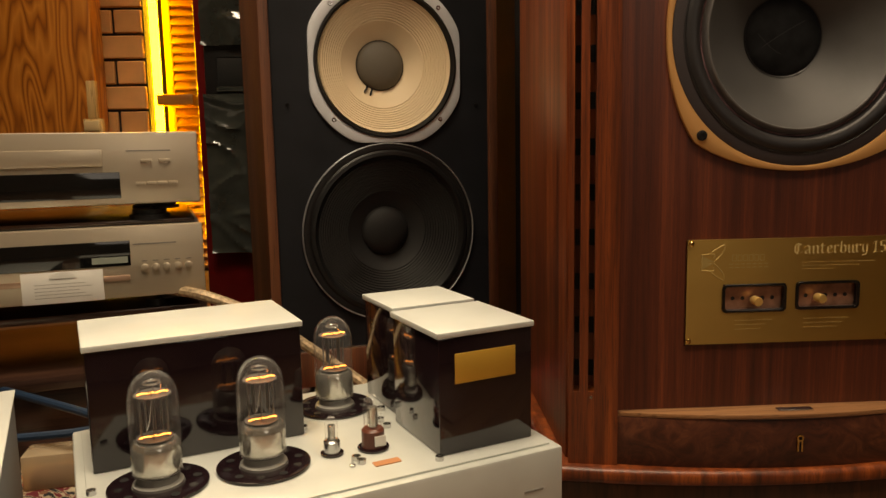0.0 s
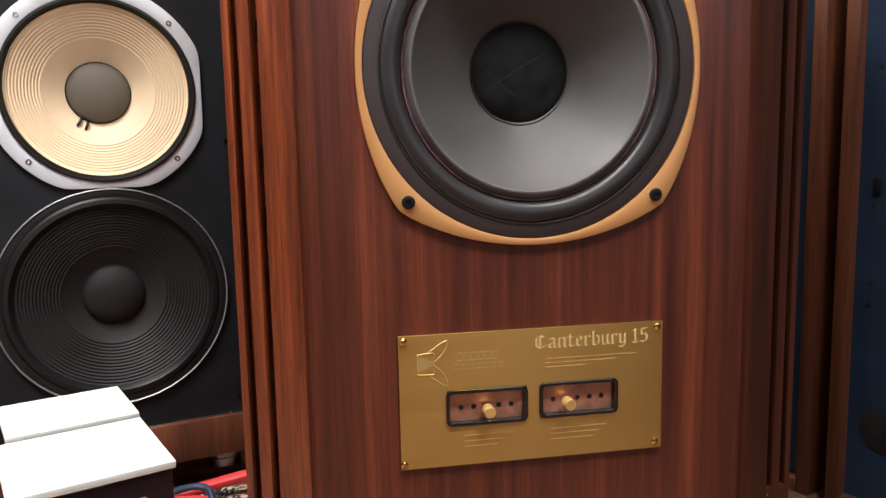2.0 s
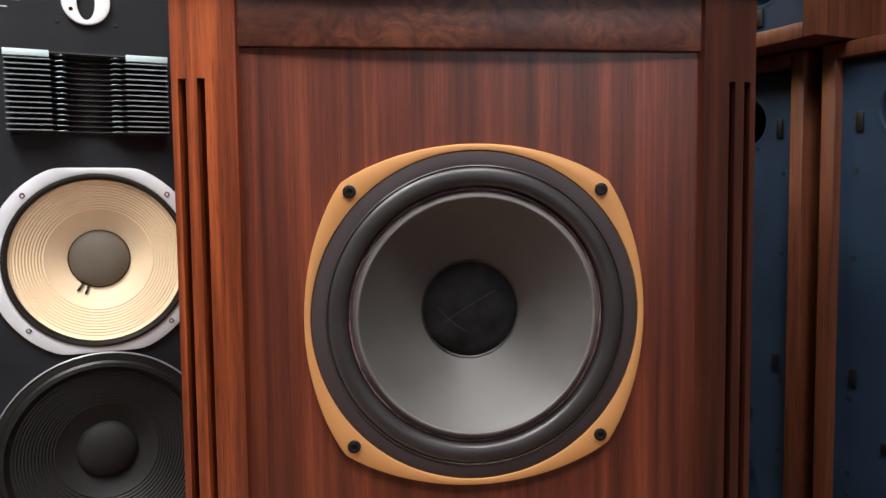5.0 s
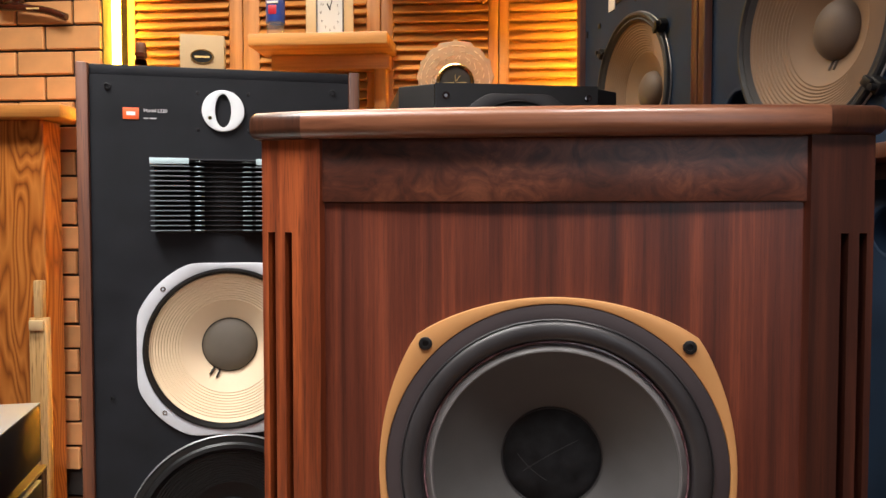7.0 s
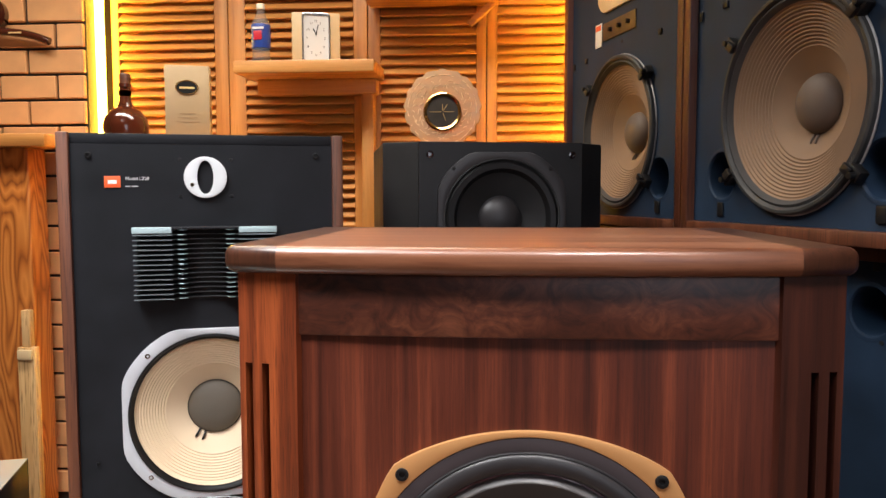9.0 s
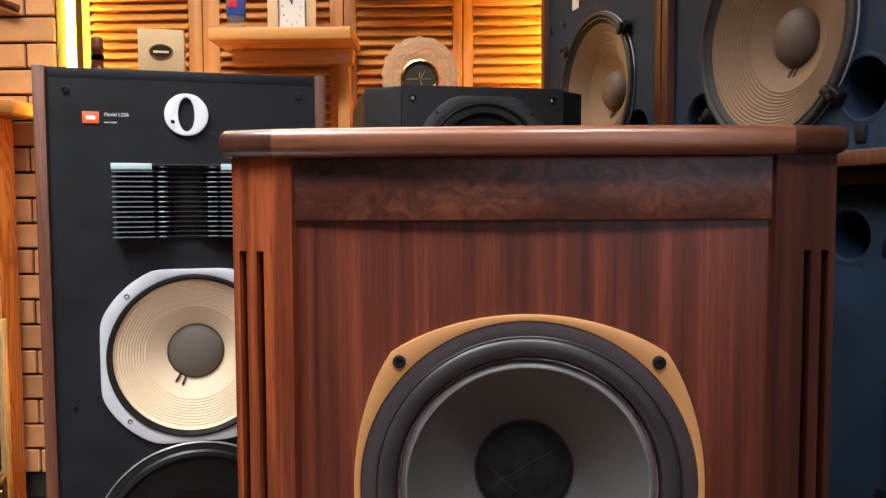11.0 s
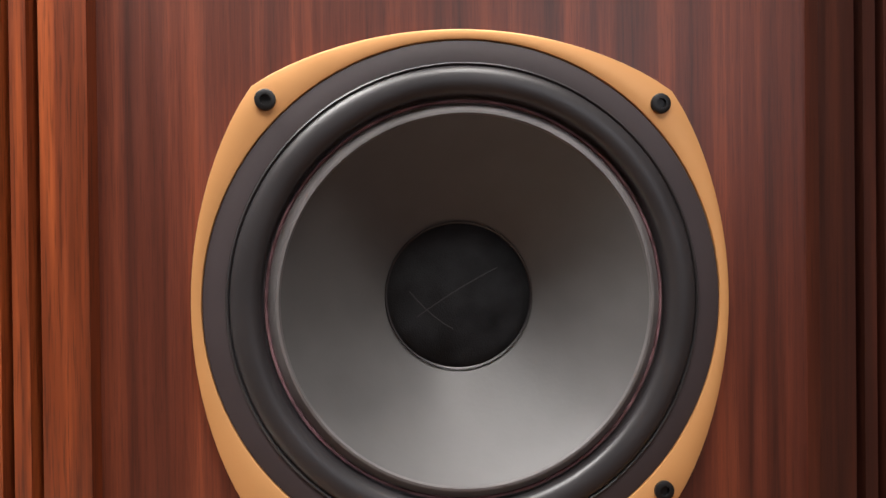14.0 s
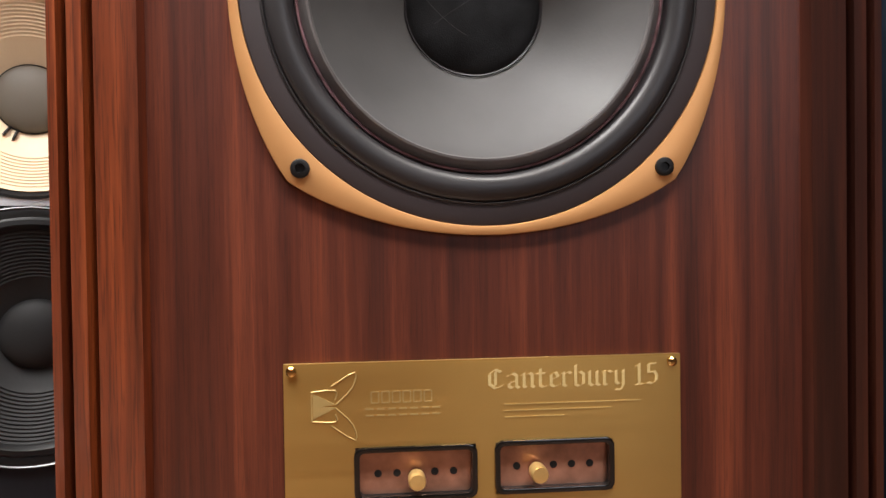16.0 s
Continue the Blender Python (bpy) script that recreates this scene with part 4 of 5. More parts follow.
    part("passive_surround", lathe([(0.1928, -0.0030), (0.1915, -0.0062), (0.1850, -0.0075), (0.1800, -0.0060), (0.1760, -0.0100), (0.1690, -0.0110), (0.1640, -0.0050), (0.1610, 0.001)], n, 0.005, pz), BLACK, sp)
    pc = ridged(0.1615, 0.0005, 0.0900, 0.0300, 13, 0.0020) + [(0.080, 0.0345), (0.0530, 0.0430)]
    part("passive_cone", lathe(pc, n, 0.005, pz), DARK_CONE, sp, "ridged black paper cone")
    cap = [(0.0545, 0.0420)] + [(0.0540 * math.cos(t), 0.0420 - 0.020 * math.sin(t)) for t in [math.pi / 2 * k / 8 for k in range(1, 8)]] + [(0, 0.022)]
    part("passive_cap", lathe(cap, 48, 0.005, pz), DARK_CONE, sp)
    for x in (-0.19, 0.19):
        for y in (0.075, 0.25):
            ft = [(0.0, -0.0115), (0.031, -0.0115), (0.031, 0.0035), (0.028, 0.005), (0.030, 0.0065), (0.030, 0.0195), (0.027, 0.021), (0.029, 0.0225), (0.029, 0.0355), (0, 0.0355)]
            part("foot", lathe(ft, 32, x, y, "Z"), STEEL, sp, "turned steel foot")
    return sp


tall_loudspeaker()


# ---- blue-fronted studio monitors, stacked in two rows ----
RX, RY, RA = 0.646, 0.268, radians(-68)


def along(s, z):
    """A pose on the lower monitors' front line: s metres towards the shutters; local -Y faces out."""
    return pose(RX - s * math.cos(RA), RY - s * math.sin(RA), z, 0, 0, -68)


def above(s, z):
    """The same for the upper row, which is turned a little more."""
    a = radians(-72)
    return pose(0.308 - s * math.cos(a), 1.059 - s * math.sin(a), z, 0, 0, -72)


def monitor_shell(sp, w, h, holes, d=0.43, t=0.024):
    hw = w / 2
    for s in (-1, 1):
        part("side_panel", box(*sorted((s * (hw - t), s * hw)), -0.018, d, 0, h, 0.002), MONITOR_WOOD, sp)
    part("top_panel", box(-hw + t + 0.0003, hw - t - 0.0003, -0.018, d, h - t, h, 0.002), MONITOR_WOOD, sp)
    part("bottom_panel", box(-hw + t + 0.0003, hw - t - 0.0003, -0.018, d, 0, t, 0.002), MONITOR_WOOD, sp)
    part("baffle", holed(-hw + t + 0.0005, hw - t - 0.0005, t + 0.0005, h - t - 0.0005, 0.0, 0.02, holes), BLUE, sp, "blue-grey painted front panel", False)
    part("back_panel", box(-hw + t + 0.0005, hw - t - 0.0005, d - 0.02, d - 0.002, t + 0.0005, h - t - 0.0005), BLACK, sp)


def old_woofer(sp, x, z, clamps=(38, 142, 218, 322)):
    n = 80
    part("woofer_frame", lathe([(0.1960, -0.0005), (0.1960, -0.0120), (0.1930, -0.0150), (0.1880, -0.0150), (0.1840, -0.0110), (0.1800, -0.0030)], n, x, z), OLD_FRAME, sp, "worn dark cast woofer frame")
    part("rim_line", lathe([(0.1975, -0.0005), (0.1985, -0.0030), (0.1962, -0.0045)], n, x, z), RIM, sp)
    part("surround", lathe([(0.1830, -0.0080), (0.1780, -0.0110), (0.1730, -0.0060), (0.1700, 0.001)], n, x, z), FOAM, sp)
    cone = ridged(0.1705, 0.0005, 0.0980, 0.0330, 12, 0.0022) + [(0.088, 0.0380), (0.0520, 0.0560)]
    part("cone", lathe(cone, n, x, z), OLD_CONE, sp, "ridged brown-grey paper cone")
    cap = [(0.0530, 0.0550)] + [(0.0525 * math.cos(t), 0.0550 - 0.030 * math.sin(t)) for t in [math.pi / 2 * k / 8 for k in range(1, 8)]] + [(0, 0.025)]
    part("dust_cap", lathe(cap, 40, x, z), OLD_CAP, sp, "dark aged dust cap")
    for t in (262, 272):
        c, s = math.cos(radians(t)), math.sin(radians(t))
        part("lead_wire", tube([(x + 0.054 * c, 0.053, z + 0.054 * s), (x + 0.062 * c, 0.048, z + 0.062 * s), (x + 0.070 * c, 0.045, z + 0.070 * s)], 0.0022, 6), OLD_CAP, sp)
    for t in clamps:
        c, s = math.cos(radians(t)), math.sin(radians(t))
        bm = bmesh.new()
        box(-0.014, 0.014, -0.020, -0.0005, -0.011, 0.011, 0.003, 2, bm)
        box(-0.020, 0.000, -0.027, -0.019, -0.008, 0.008, 0.002, 2, bm)
        lathe([(0.0055, -0.020), (0.0055, -0.030), (0, -0.031)], 12, 0.006, 0.0, "Y", bm)
        bm.transform(Matrix.Translation((x + 0.207 * c, 0, z + 0.207 * s)) @ Matrix.Rotation(-radians(t), 4, "Y"))
        part("clamp", bm, BLACK, sp, "black mounting clamp")


def port(sp, x, z, r=0.052):
    part("port", lathe([(r + 0.003, -0.0004), (r, -0.0012), (r - 0.004, -0.0008), (r - 0.0065, 0.003), (r - 0.0065, 0.070)], 40, x, z), BLUE, sp, "blue-painted round port")
    part("port_tube", lathe([(r - 0.0068, 0.0702), (r - 0.0068, 0.120), (0, 0.120)], 40, x, z), BLACK, sp)


def fixing(sp, x, z, w=0.010, h=0.014):
    part("fixing", box(x - w, x + w, -0.0045, -0.0004, z - h, z + h, 0.002), BLACK, sp)


def upper_monitor():
    w, h = 0.66, 1.10
    sp = thing("studio_monitor", above(0.135, 1.0725), "walnut studio monitor with blue-grey front and ridged woofer", "loudspeaker", "stacked studio monitors")
    monitor_shell(sp, w, h, [(0.0, 0.2400, 0.178), (0.0, 0.690, 0.100), (-0.207, 0.118, 0.053), (0.207, 0.118, 0.053)])
    old_woofer(sp, 0.0, 0.2400)
    for s in (-1, 1):
        port(sp, s * 0.207, 0.118)
        fixing(sp, s * 0.206, 0.050)
        fixing(sp, s * 0.205, 0.455, 0.008, 0.007)
        fixing(sp, s * 0.290, 0.450, 0.006, 0.010)
    part("screw_hole", lathe([(0.005, -0.0004), (0.004, -0.0014), (0, -0.001)], 12, 0.01, 0.470), BLACK_DEEP, sp)
    part("control_plate", box(-0.100, 0.085, -0.003, -0.0005, 0.490, 0.535, 0.0006), plain("bronze_plate", (0.13, 0.095, 0.06), 0.4, metal=0.6), sp, "bronze control plate")
    for k in range(3):
        part("control_knob", lathe([(0.006, -0.003), (0.006, -0.011), (0.004, -0.012), (0, -0.012)], 16, -0.05 + 0.05 * k, 0.5125), BLACK, sp)
    part("name_plate", box(-0.145, -0.106, -0.003, -0.0005, 0.478, 0.540, 0.0006), PAPER, sp, "pale card with an orange corner")
    part("name_plate_mark", box(-0.142, -0.110, -0.0036, -0.003, 0.522, 0.536), ORANGE, sp)
    mz = 0.690
    part("midrange_frame", plate(rounded(0.128, 0.128, 0.05, 11, 0.0, mz), circle(0.108, 48, 0.0, mz, 0.0), -0.006, -0.0005, 0.001), FLAP, sp, "pale midrange driver frame")
    part("midrange_cone", lathe([(0.110, -0.004), (0.103, -0.007), (0.096, 0.0), (0.036, 0.030), (0.030, 0.020), (0, 0.014)], 48, 0.0, mz), DARK_CONE, sp)
    return sp


def lower_monitor():
    w, h = 0.635, 1.070
    sp = thing("studio_monitor", along(0.078 + w / 2, -0.0115), "walnut studio monitor with blue-grey front standing on the floor", "loudspeaker", "stacked studio monitors")
    monitor_shell(sp, w, h + 0.0105, [(0.0, 0.290, 0.178), (-0.190, 0.972, 0.045), (0.190, 0.972, 0.045)])
    old_woofer(sp, 0.0, 0.290, (20, 160, 200, 340))
    for s in (-1, 1):
        port(sp, s * 0.190, 0.972, 0.047)
        fixing(sp, s * 0.262, 0.957, 0.006, 0.016)
        fixing(sp, s * 0.262, 0.552, 0.006, 0.014)
        fixing(sp, s * 0.200, 0.452, 0.014, 0.008)
        fixing(sp, s * 0.205, 0.930 + 0.118, 0.010, 0.008)
        for z in (0.742, 0.925, 0.36, 0.395, 0.520, 0.880):
            part("screw_hole", lathe([(0.0045, -0.0004), (0.004, -0.0014), (0, -0.001)], 10, s * (0.268 if z < 0.9 else 0.215), z), BLACK_DEEP, sp)
    part("small_port", lathe([(0.038, -0.0004), (0.034, -0.0014), (0, -0.0008)], 32, -0.235, 0.150), BLACK_DEEP, sp)
    return sp


up = upper_monitor()
copy_thing(up, above(-0.530, 1.0725))
low = lower_monitor()
copy_thing(low, along(0.046 - 0.635 / 2, -0.0115))
copy_thing(low, along(0.078 + 0.635 * 1.5 + 0.012, -0.0115))


# ---- black loudspeaker behind the large one ----
def black_loudspeaker():
    sp = thing("black_loudspeaker", pose(-0.035, 0.785, -0.0115, 0, 0, 13.0), "matt black loudspeaker with chamfered front corners", "loudspeaker")
    top = 1.276
    plan = [(-0.175, 0.0), (0.175, 0.0), (0.245, 0.075), (0.245, 0.42), (-0.245, 0.42), (-0.245, 0.075)]
    part("cabinet", prism([(x, max(y, 0.022)) for x, y in plan], 0, top, 0.004), BLACK, sp)
    part("front_panel", holed(-0.175, 0.175, 0.004, top - 0.002, 0.0, 0.0218, [(0.0, 1.115, 0.120)]), BLACK, sp, "", False)
    wz = 1.115
    n = 64
    octo = []
    for i in range(n):
        t = 2 * math.pi * i / n
        b = abs((t + math.pi / 4) % (math.pi / 2) - math.pi / 4)
        octo.append((min(0.138 / math.cos(b), 0.152) * math.cos(t), wz + min(0.138 / math.cos(b), 0.152) * math.sin(t)))
    part("woofer_frame", plate(octo, circle(0.124, n, 0, wz), -0.010, -0.0005, 0.002), RUBBER, sp, "black cast woofer frame")
    part("rim", lathe([(0.1255, -0.0095), (0.1235, -0.0125), (0.1205, -0.0095)], n, 0, wz), OLD_FRAME, sp)
    part("surround", lathe([(0.1230, -0.004), (0.1150, -0.0130), (0.1040, -0.0120), (0.0960, -0.001)], n, 0, wz), BLACK, sp)
    part("cone", lathe([(0.0970, -0.001), (0.0450, 0.0190)], n, 0, wz), DARK_CONE, sp)
    cap = [(0.0470 * math.cos(t), 0.0185 - 0.022 * math.sin(t)) for t in [math.pi / 2 * k / 8 for k in range(0, 8)]] + [(0, -0.0035)]
    part("dust_cap", lathe(cap, 40, 0, wz), RUBBER, sp)
    for s in (-1, 1):
        part("grille_socket", lathe([(0.0075, -0.0005), (0.0075, -0.004), (0.004, -0.0045), (0.0035, -0.001), (0, -0.001)], 16, s * 0.153, top - 0.028), PIANO, sp)
        part("frame_screw", lathe([(0.004, -0.0100), (0.003, -0.0125), (0, -0.013)], 12, s * 0.104, wz + 0.104), BLACK, sp)
    return sp


black_loudspeaker()

# ---- valve amplifier on the carpet ----
def big_valve(name, x, y, z0):
    v = thing(name, AMP @ pose(x, y, z0), "large glowing glass power valve on a round black socket", "valve", "power valves on the amplifier")
    ring = plate(circle(0.060, 48), circle(0.031, 48), 0, 0.004, 0.001)
    ring.transform(Matrix.Rotation(radians(-90), 4, "X"))
    ring.transform(Matrix.Translation((0, 0, 0.0045)))
    so = part("socket", ring, PIANO, v, "glossy black socket disc")
    for k in range(10):
        a = 2 * math.pi * k / 10
        part("socket_hole", lathe([(0.0055, 0.0047), (0.0055, 0.0052), (0.0035, 0.0052), (0, 0.0050)], 12, 0.046 * math.cos(a), 0.046 * math.sin(a), "Z"), STEEL if k % 2 else BLACK_DEEP, so)
    part("base", lathe([(0.0, 0.0005), (0.030, 0.0005), (0.030, 0.007), (0.0245, 0.009), (0.0245, 0.017), (0.0, 0.017)], 40, 0, 0, "Z"), TUBE_BASE, v)
    prof = [(0.0255, 0.0172), (0.0300, 0.020), (0.0302, 0.105), (0.0296, 0.116), (0.0262, 0.129), (0.0190, 0.139), (0.0090, 0.1450), (0.0, 0.1465)]
    en = part("envelope", lathe(prof, 48, 0, 0, "Z"), CLEAR, v, "clear glass envelope")
    en.visible_shadow = False
    part("mirror_coating", lathe([(0.0, 0.0178), (0.0240, 0.0178), (0.0284, 0.0205), (0.0290, 0.026), (0.0290, 0.050), (0.0282, 0.056), (0.0250, 0.060), (0.0, 0.062)], 40, 0, 0, "Z"), GETTER, v, "mirror-like silver coating inside the glass")
    inner = bmesh.new()
    for z in (0.0625, 0.1165):
        lathe([(0.0, z), (0.0215, z), (0.0215, z + 0.0012), (0.0, z + 0.0012)], 28, 0, 0, "Z", inner)
    for a in range(6):
        t = a * math.pi / 3 + 0.4
        lathe([(0.0007, 0.062), (0.0007, 0.124), (0, 0.124)], 6, 0.018 * math.cos(t), 0.011 * math.sin(t), "Z", inner)
    for a in (-1, 1):
        box(a * 0.009 - 0.0004, a * 0.009 + 0.0004, -0.008, 0.008, 0.074, 0.112, 0, 1, inner)
    part("electrode", inner, ANODE, v)
    part("support_rod", tube([(-0.014, -0.010, 0.064), (-0.006, -0.013, 0.090), (-0.002, -0.012, 0.117)], 0.0007, 6), STEEL, v, "thin bright support rod")
    for z in (0.0670, 0.1205):
        for k, (x, w) in enumerate(((-0.0120, 0.0080), (-0.0010, 0.0028), (0.0100, 0.0085))):
            part("filament", tube([(x - w * 0.8, -0.009 + 0.002 * (k % 2), z), (x, -0.011, z + 0.0020), (x + w * 0.8, -0.009, z + 0.0004)], 0.0010, 6, True, 3), FILAMENT, v, "orange glowing filament")
    part("getter", lathe([(0.0110, 0.1305), (0.0098, 0.1325), (0.0085, 0.1305)], 24, 0, 0, "Z"), GETTER, v, "small silver getter ring")
    part("getter_wire", lathe([(0.0008, 0.1178), (0.0008, 0.1310), (0.0, 0.1310)], 6, 0.0098, 0, "Z"), STEEL, v)
    return v


def small_valve(x, y, z0, r, h, base, label):
    v = thing("small_valve", AMP @ pose(x, y, z0), label, "valve", "signal valves on the amplifier")
    part("socket", lathe([(0, 0.0005), (r * 1.55, 0.0005), (r * 1.55, 0.003), (r * 1.2, 0.004), (0, 0.004)], 28, 0, 0, "Z"), PIANO, v)
    part("base", lathe([(0, 0.004), (r * 1.12, 0.004), (r * 1.12, h * 0.34), (r * 0.9, h * 0.38), (0, h * 0.38)], 28, 0, 0, "Z"), base, v)
    en = part("envelope", lathe([(r * 0.88, h * 0.38), (r * 0.9, h * 0.78), (r * 0.8, h * 0.88), (r * 0.4, h * 0.95), (r * 0.14, h * 0.98), (0, h)], 28, 0, 0, "Z"), CLEAR, v)
    en.visible_shadow = False
    part("anode", lathe([(0, h * 0.40), (r * 0.5, h * 0.40), (r * 0.5, h * 0.75), (0, h * 0.75)], 16, 0, 0, "Z"), GETTER, v)
    return v


AMP = pose(-0.527, -0.111, 0, 0, 0, 24.0)


def amplifier():
    am = thing("valve_amplifier", AMP, "silver valve amplifier with dark lacquered transformer covers", "amplifier")
    x0, x1, y0, y1, zt = -0.432, 0.168, -0.046, 0.352, 0.140
    part("chassis", box(x0, x1, y0, y1, 0.012, zt, 0.004), CHASSIS, am, "pearl silver steel chassis")
    part("deck", box(x0 + 0.012, x1 - 0.014, y0 + 0.012, y1 - 0.012, zt + 0.0003, zt + 0.0035, 0.001), CHASSIS, am)
    zd = zt + 0.0037
    for x in (x0 + 0.05, x1 - 0.05):
        for y in (y0 + 0.05, y1 - 0.05):
            part("foot", lathe([(0, -0.0035), (0.018, -0.0035), (0.020, 0.0115), (0, 0.0115)], 20, x, y, "Z"), BLACK, am)

    def cover(nx0, nx1, ny0, ny1):
        part("transformer_cover", box(nx0, nx1, ny0, ny1, zd, 0.3025, 0.002), PIANO, am, "glossy aubergine lacquer transformer cover")
        part("cover_lid", box(nx0 - 0.003, nx1 + 0.003, ny0 - 0.003, ny1 + 0.003, 0.3028, 0.3110, 0.0015), SILVER_TOP, am, "bright silver lid")

    cover(0.000, 0.143, -0.006, 0.144)
    cover(0.012, 0.146, 0.168, 0.290)
    cover(-0.410, -0.134, 0.160, 0.326)
    part("gold_plate", box(0.023, 0.116, -0.0086, -0.0063, 0.2395, 0.2805, 0.0012), plain("amber_gold_plate", (0.80, 0.46, 0.09), 0.38, metal=0.5, var=0.04), am, "plain gold name plate")
    part("deck_label", box(-0.086, -0.050, 0.006, 0.020, zd, zd + 0.0012), plain("orange_label", (0.52, 0.22, 0.10), 0.5), am, "small orange label")
    for x, y in ((-0.10, 0.040), (-0.098, 0.026), (-0.02, 0.128), (-0.02, 0.155), (-0.005, -0.014), (-0.020, 0.29), (0.0, 0.200), (-0.13, 0.18), (-0.415, 0.10), (-0.02, 0.225)):
        part("deck_screw", lathe([(0, zd), (0.0058, zd), (0.0058, zd + 0.006), (0.003, zd + 0.006), (0.0028, zd + 0.003), (0, zd + 0.003)], 14, x, y, "Z"), STEEL, am)
    part("toggle", lathe([(0, zd), (0.004, zd), (0.004, zd + 0.003), (0.0015, zd + 0.004), (0.0013, zd + 0.014), (0, zd + 0.014)], 12, -0.112, 0.022, "Z"), STEEL, am)
    part("front_mark", box(0.105, 0.135, -0.0472, -0.0462, 0.085, 0.0875), INK, am)
    for x, y in ((-0.340, 0.085), (-0.212, 0.080), (-0.058, 0.250)):
        big_valve("power_valve", x, y, zd)
    small_valve(-0.122, 0.074, zd, 0.0100, 0.054, STEEL, "small clear signal valve with a steel base")
    v = small_valve(-0.066, 0.066, zd, 0.0140, 0.078, BROWN_BASE, "signal valve with a brown base and white label")
    part("valve_label", box(-0.004, 0.012, -0.0172, -0.0160, 0.008, 0.022), PAPER, v)
    return am


amplifier()

# ---- disc players on a lacquered rack ----
RACK = pose(-0.955, 0.380, 0, 0, 0, 18.0)


def rack():
    rk = thing("audio_rack", RACK, "dark lacquered low audio rack with stacked shelves", "rack")
    for k, (z0, z1) in enumerate(((-0.0115, 0.035), (0.130, 0.156), (0.245, 0.2585), (0.4165, 0.4245))):
        part("shelf", box(-0.60, 0.03 if k < 2 else -0.006, (-0.03, -0.03, 0.004, 0.004)[k], 0.42, z0, z1, 0.002), RACK_WOOD, rk)
    for x in (-0.585, 0.005):
        for y in (0.0, 0.38):
            part("pillar", box(x, x + 0.022, y, y + 0.022, 0.0353, 0.1297, 0.002), RACK_WOOD, rk)
            part("pillar", box(x, x + 0.022, y, y + 0.022, 0.1563, 0.2447, 0.002), RACK_WOOD, rk)
    for x in (-0.60, -0.018):
        for y in (0.375, 0.395):
            part("pillar", box(x, x + 0.012, y, y + 0.022, 0.2587, 0.4163, 0.002), RACK_WOOD, rk)
    part("drawer_front", box(-0.555, -0.01, -0.004, 0.016, 0.042, 0.123, 0.002), RACK_WOOD, rk)
    return rk


rack()


def disc_player(z, h, tray, label):
    pl = thing("disc_player", RACK @ pose(0.003, -0.012, z), label, "disc player", "disc players on the rack")
    w = 0.47
    part("body", box(-w, 0.0, 0.010, 0.355, 0.014, h - 0.004, 0.002), BLACK, pl)
    part("top_cover", box(-w, 0.0, 0.010, 0.355, h - 0.0037, h, 0.0008), PLAYER_TOP, pl, "silver grey top cover")
    face = part("front_panel", box(-w - 0.003, 0.003, -0.002, 0.0098, 0.012, h + 0.001, 0.003), CHAMPAGNE, pl, "champagne aluminium front")
    part("display", box(-w + 0.05, -0.133 if tray else -0.125, -0.0032, -0.0021, h * (0.17 if tray else 0.50), h * (0.50 if tray else 0.82), 0.0004), DISPLAY, face, "black display window")
    if tray:
        part("disc_tray", box(-w + 0.06, -0.160, -0.0060, -0.0021, h * 0.58, h * 0.79, 0.001), CHAMPAGNE, face)
        for x in (-0.097, -0.066):
            part("button", box(x, x + 0.020, -0.0060, -0.0021, h * 0.62, h * 0.66, 0.001), CHAMPAGNE, face)
        for k in range(4):
            part("button", box(-0.107 + 0.0185 * k, -0.091 + 0.0185 * k, -0.0060, -0.0021, h * 0.33, h * 0.37, 0.001), CHAMPAGNE, face)
    else:
        part("tray_slot", box(-w + 0.06, -0.128, -0.0050, -0.0021, h * 0.31, h * 0.38, 0.001), plain("rose_gold_strip", (0.55, 0.36, 0.26), 0.3, metal=0.6), face)
        part("display_glow", box(-0.190, -0.130, -0.0036, -0.0032, h * 0.54, h * 0.62), plain("grey_green_readout", (0.25, 0.28, 0.24), 0.4), face)
        for k in range(5):
            part("knob", lathe([(0.0068, -0.0021), (0.0068, -0.006), (0.005, -0.007), (0, -0.007)], 18, -0.102 + 0.0192 * k, h * 0.46), CHAMPAGNE, face)
            part("knob_label", box(-0.107 + 0.0192 * k, -0.097 + 0.0192 * k, -0.0026, -0.0021, h * 0.54, h * 0.552), INK, face)
    part("maker_line", box(-0.120, -0.045, -0.0026, -0.0021, h * 0.76, h * 0.775), INK, face)
    for x in (-w + 0.06, -0.06):
        for y in (0.05, 0.30):
            part("foot", lathe([(0, 0.0), (0.026, 0.0), (0.026, 0.005), (0.020, 0.0065), (0.022, 0.0138), (0, 0.0138)], 24, x, y, "Z"), BLACK, pl)
    return pl


disc_player(0.4430, 0.1405, True, "champagne silver disc player with a disc tray")
for x in (-0.45, -0.085):
    for y in (0.03, 0.28):
        ft = thing("isolation_foot", RACK @ pose(x, y, 0.4247), "black stacked isolation foot under the disc player", "isolation foot", "isolation feet under the player")
        part("puck", lathe([(0, 0), (0.036, 0), (0.036, 0.0090), (0.030, 0.0100), (0.030, 0.0182), (0, 0.0182)], 28, 0, 0, "Z"), BLACK, ft)
disc_player(0.2720, 0.1430, False, "champagne silver disc player with a wide display")
for x in (-0.45, -0.085):
    for y in (0.03, 0.28):
        ft = thing("isolation_foot", RACK @ pose(x, y, 0.2587), "slim black isolation foot under the disc player", "isolation foot", "isolation feet under the player")
        part("puck", lathe([(0, 0), (0.020, 0), (0.018, 0.0132), (0, 0.0132)], 24, 0, 0, "Z"), BLACK, ft)
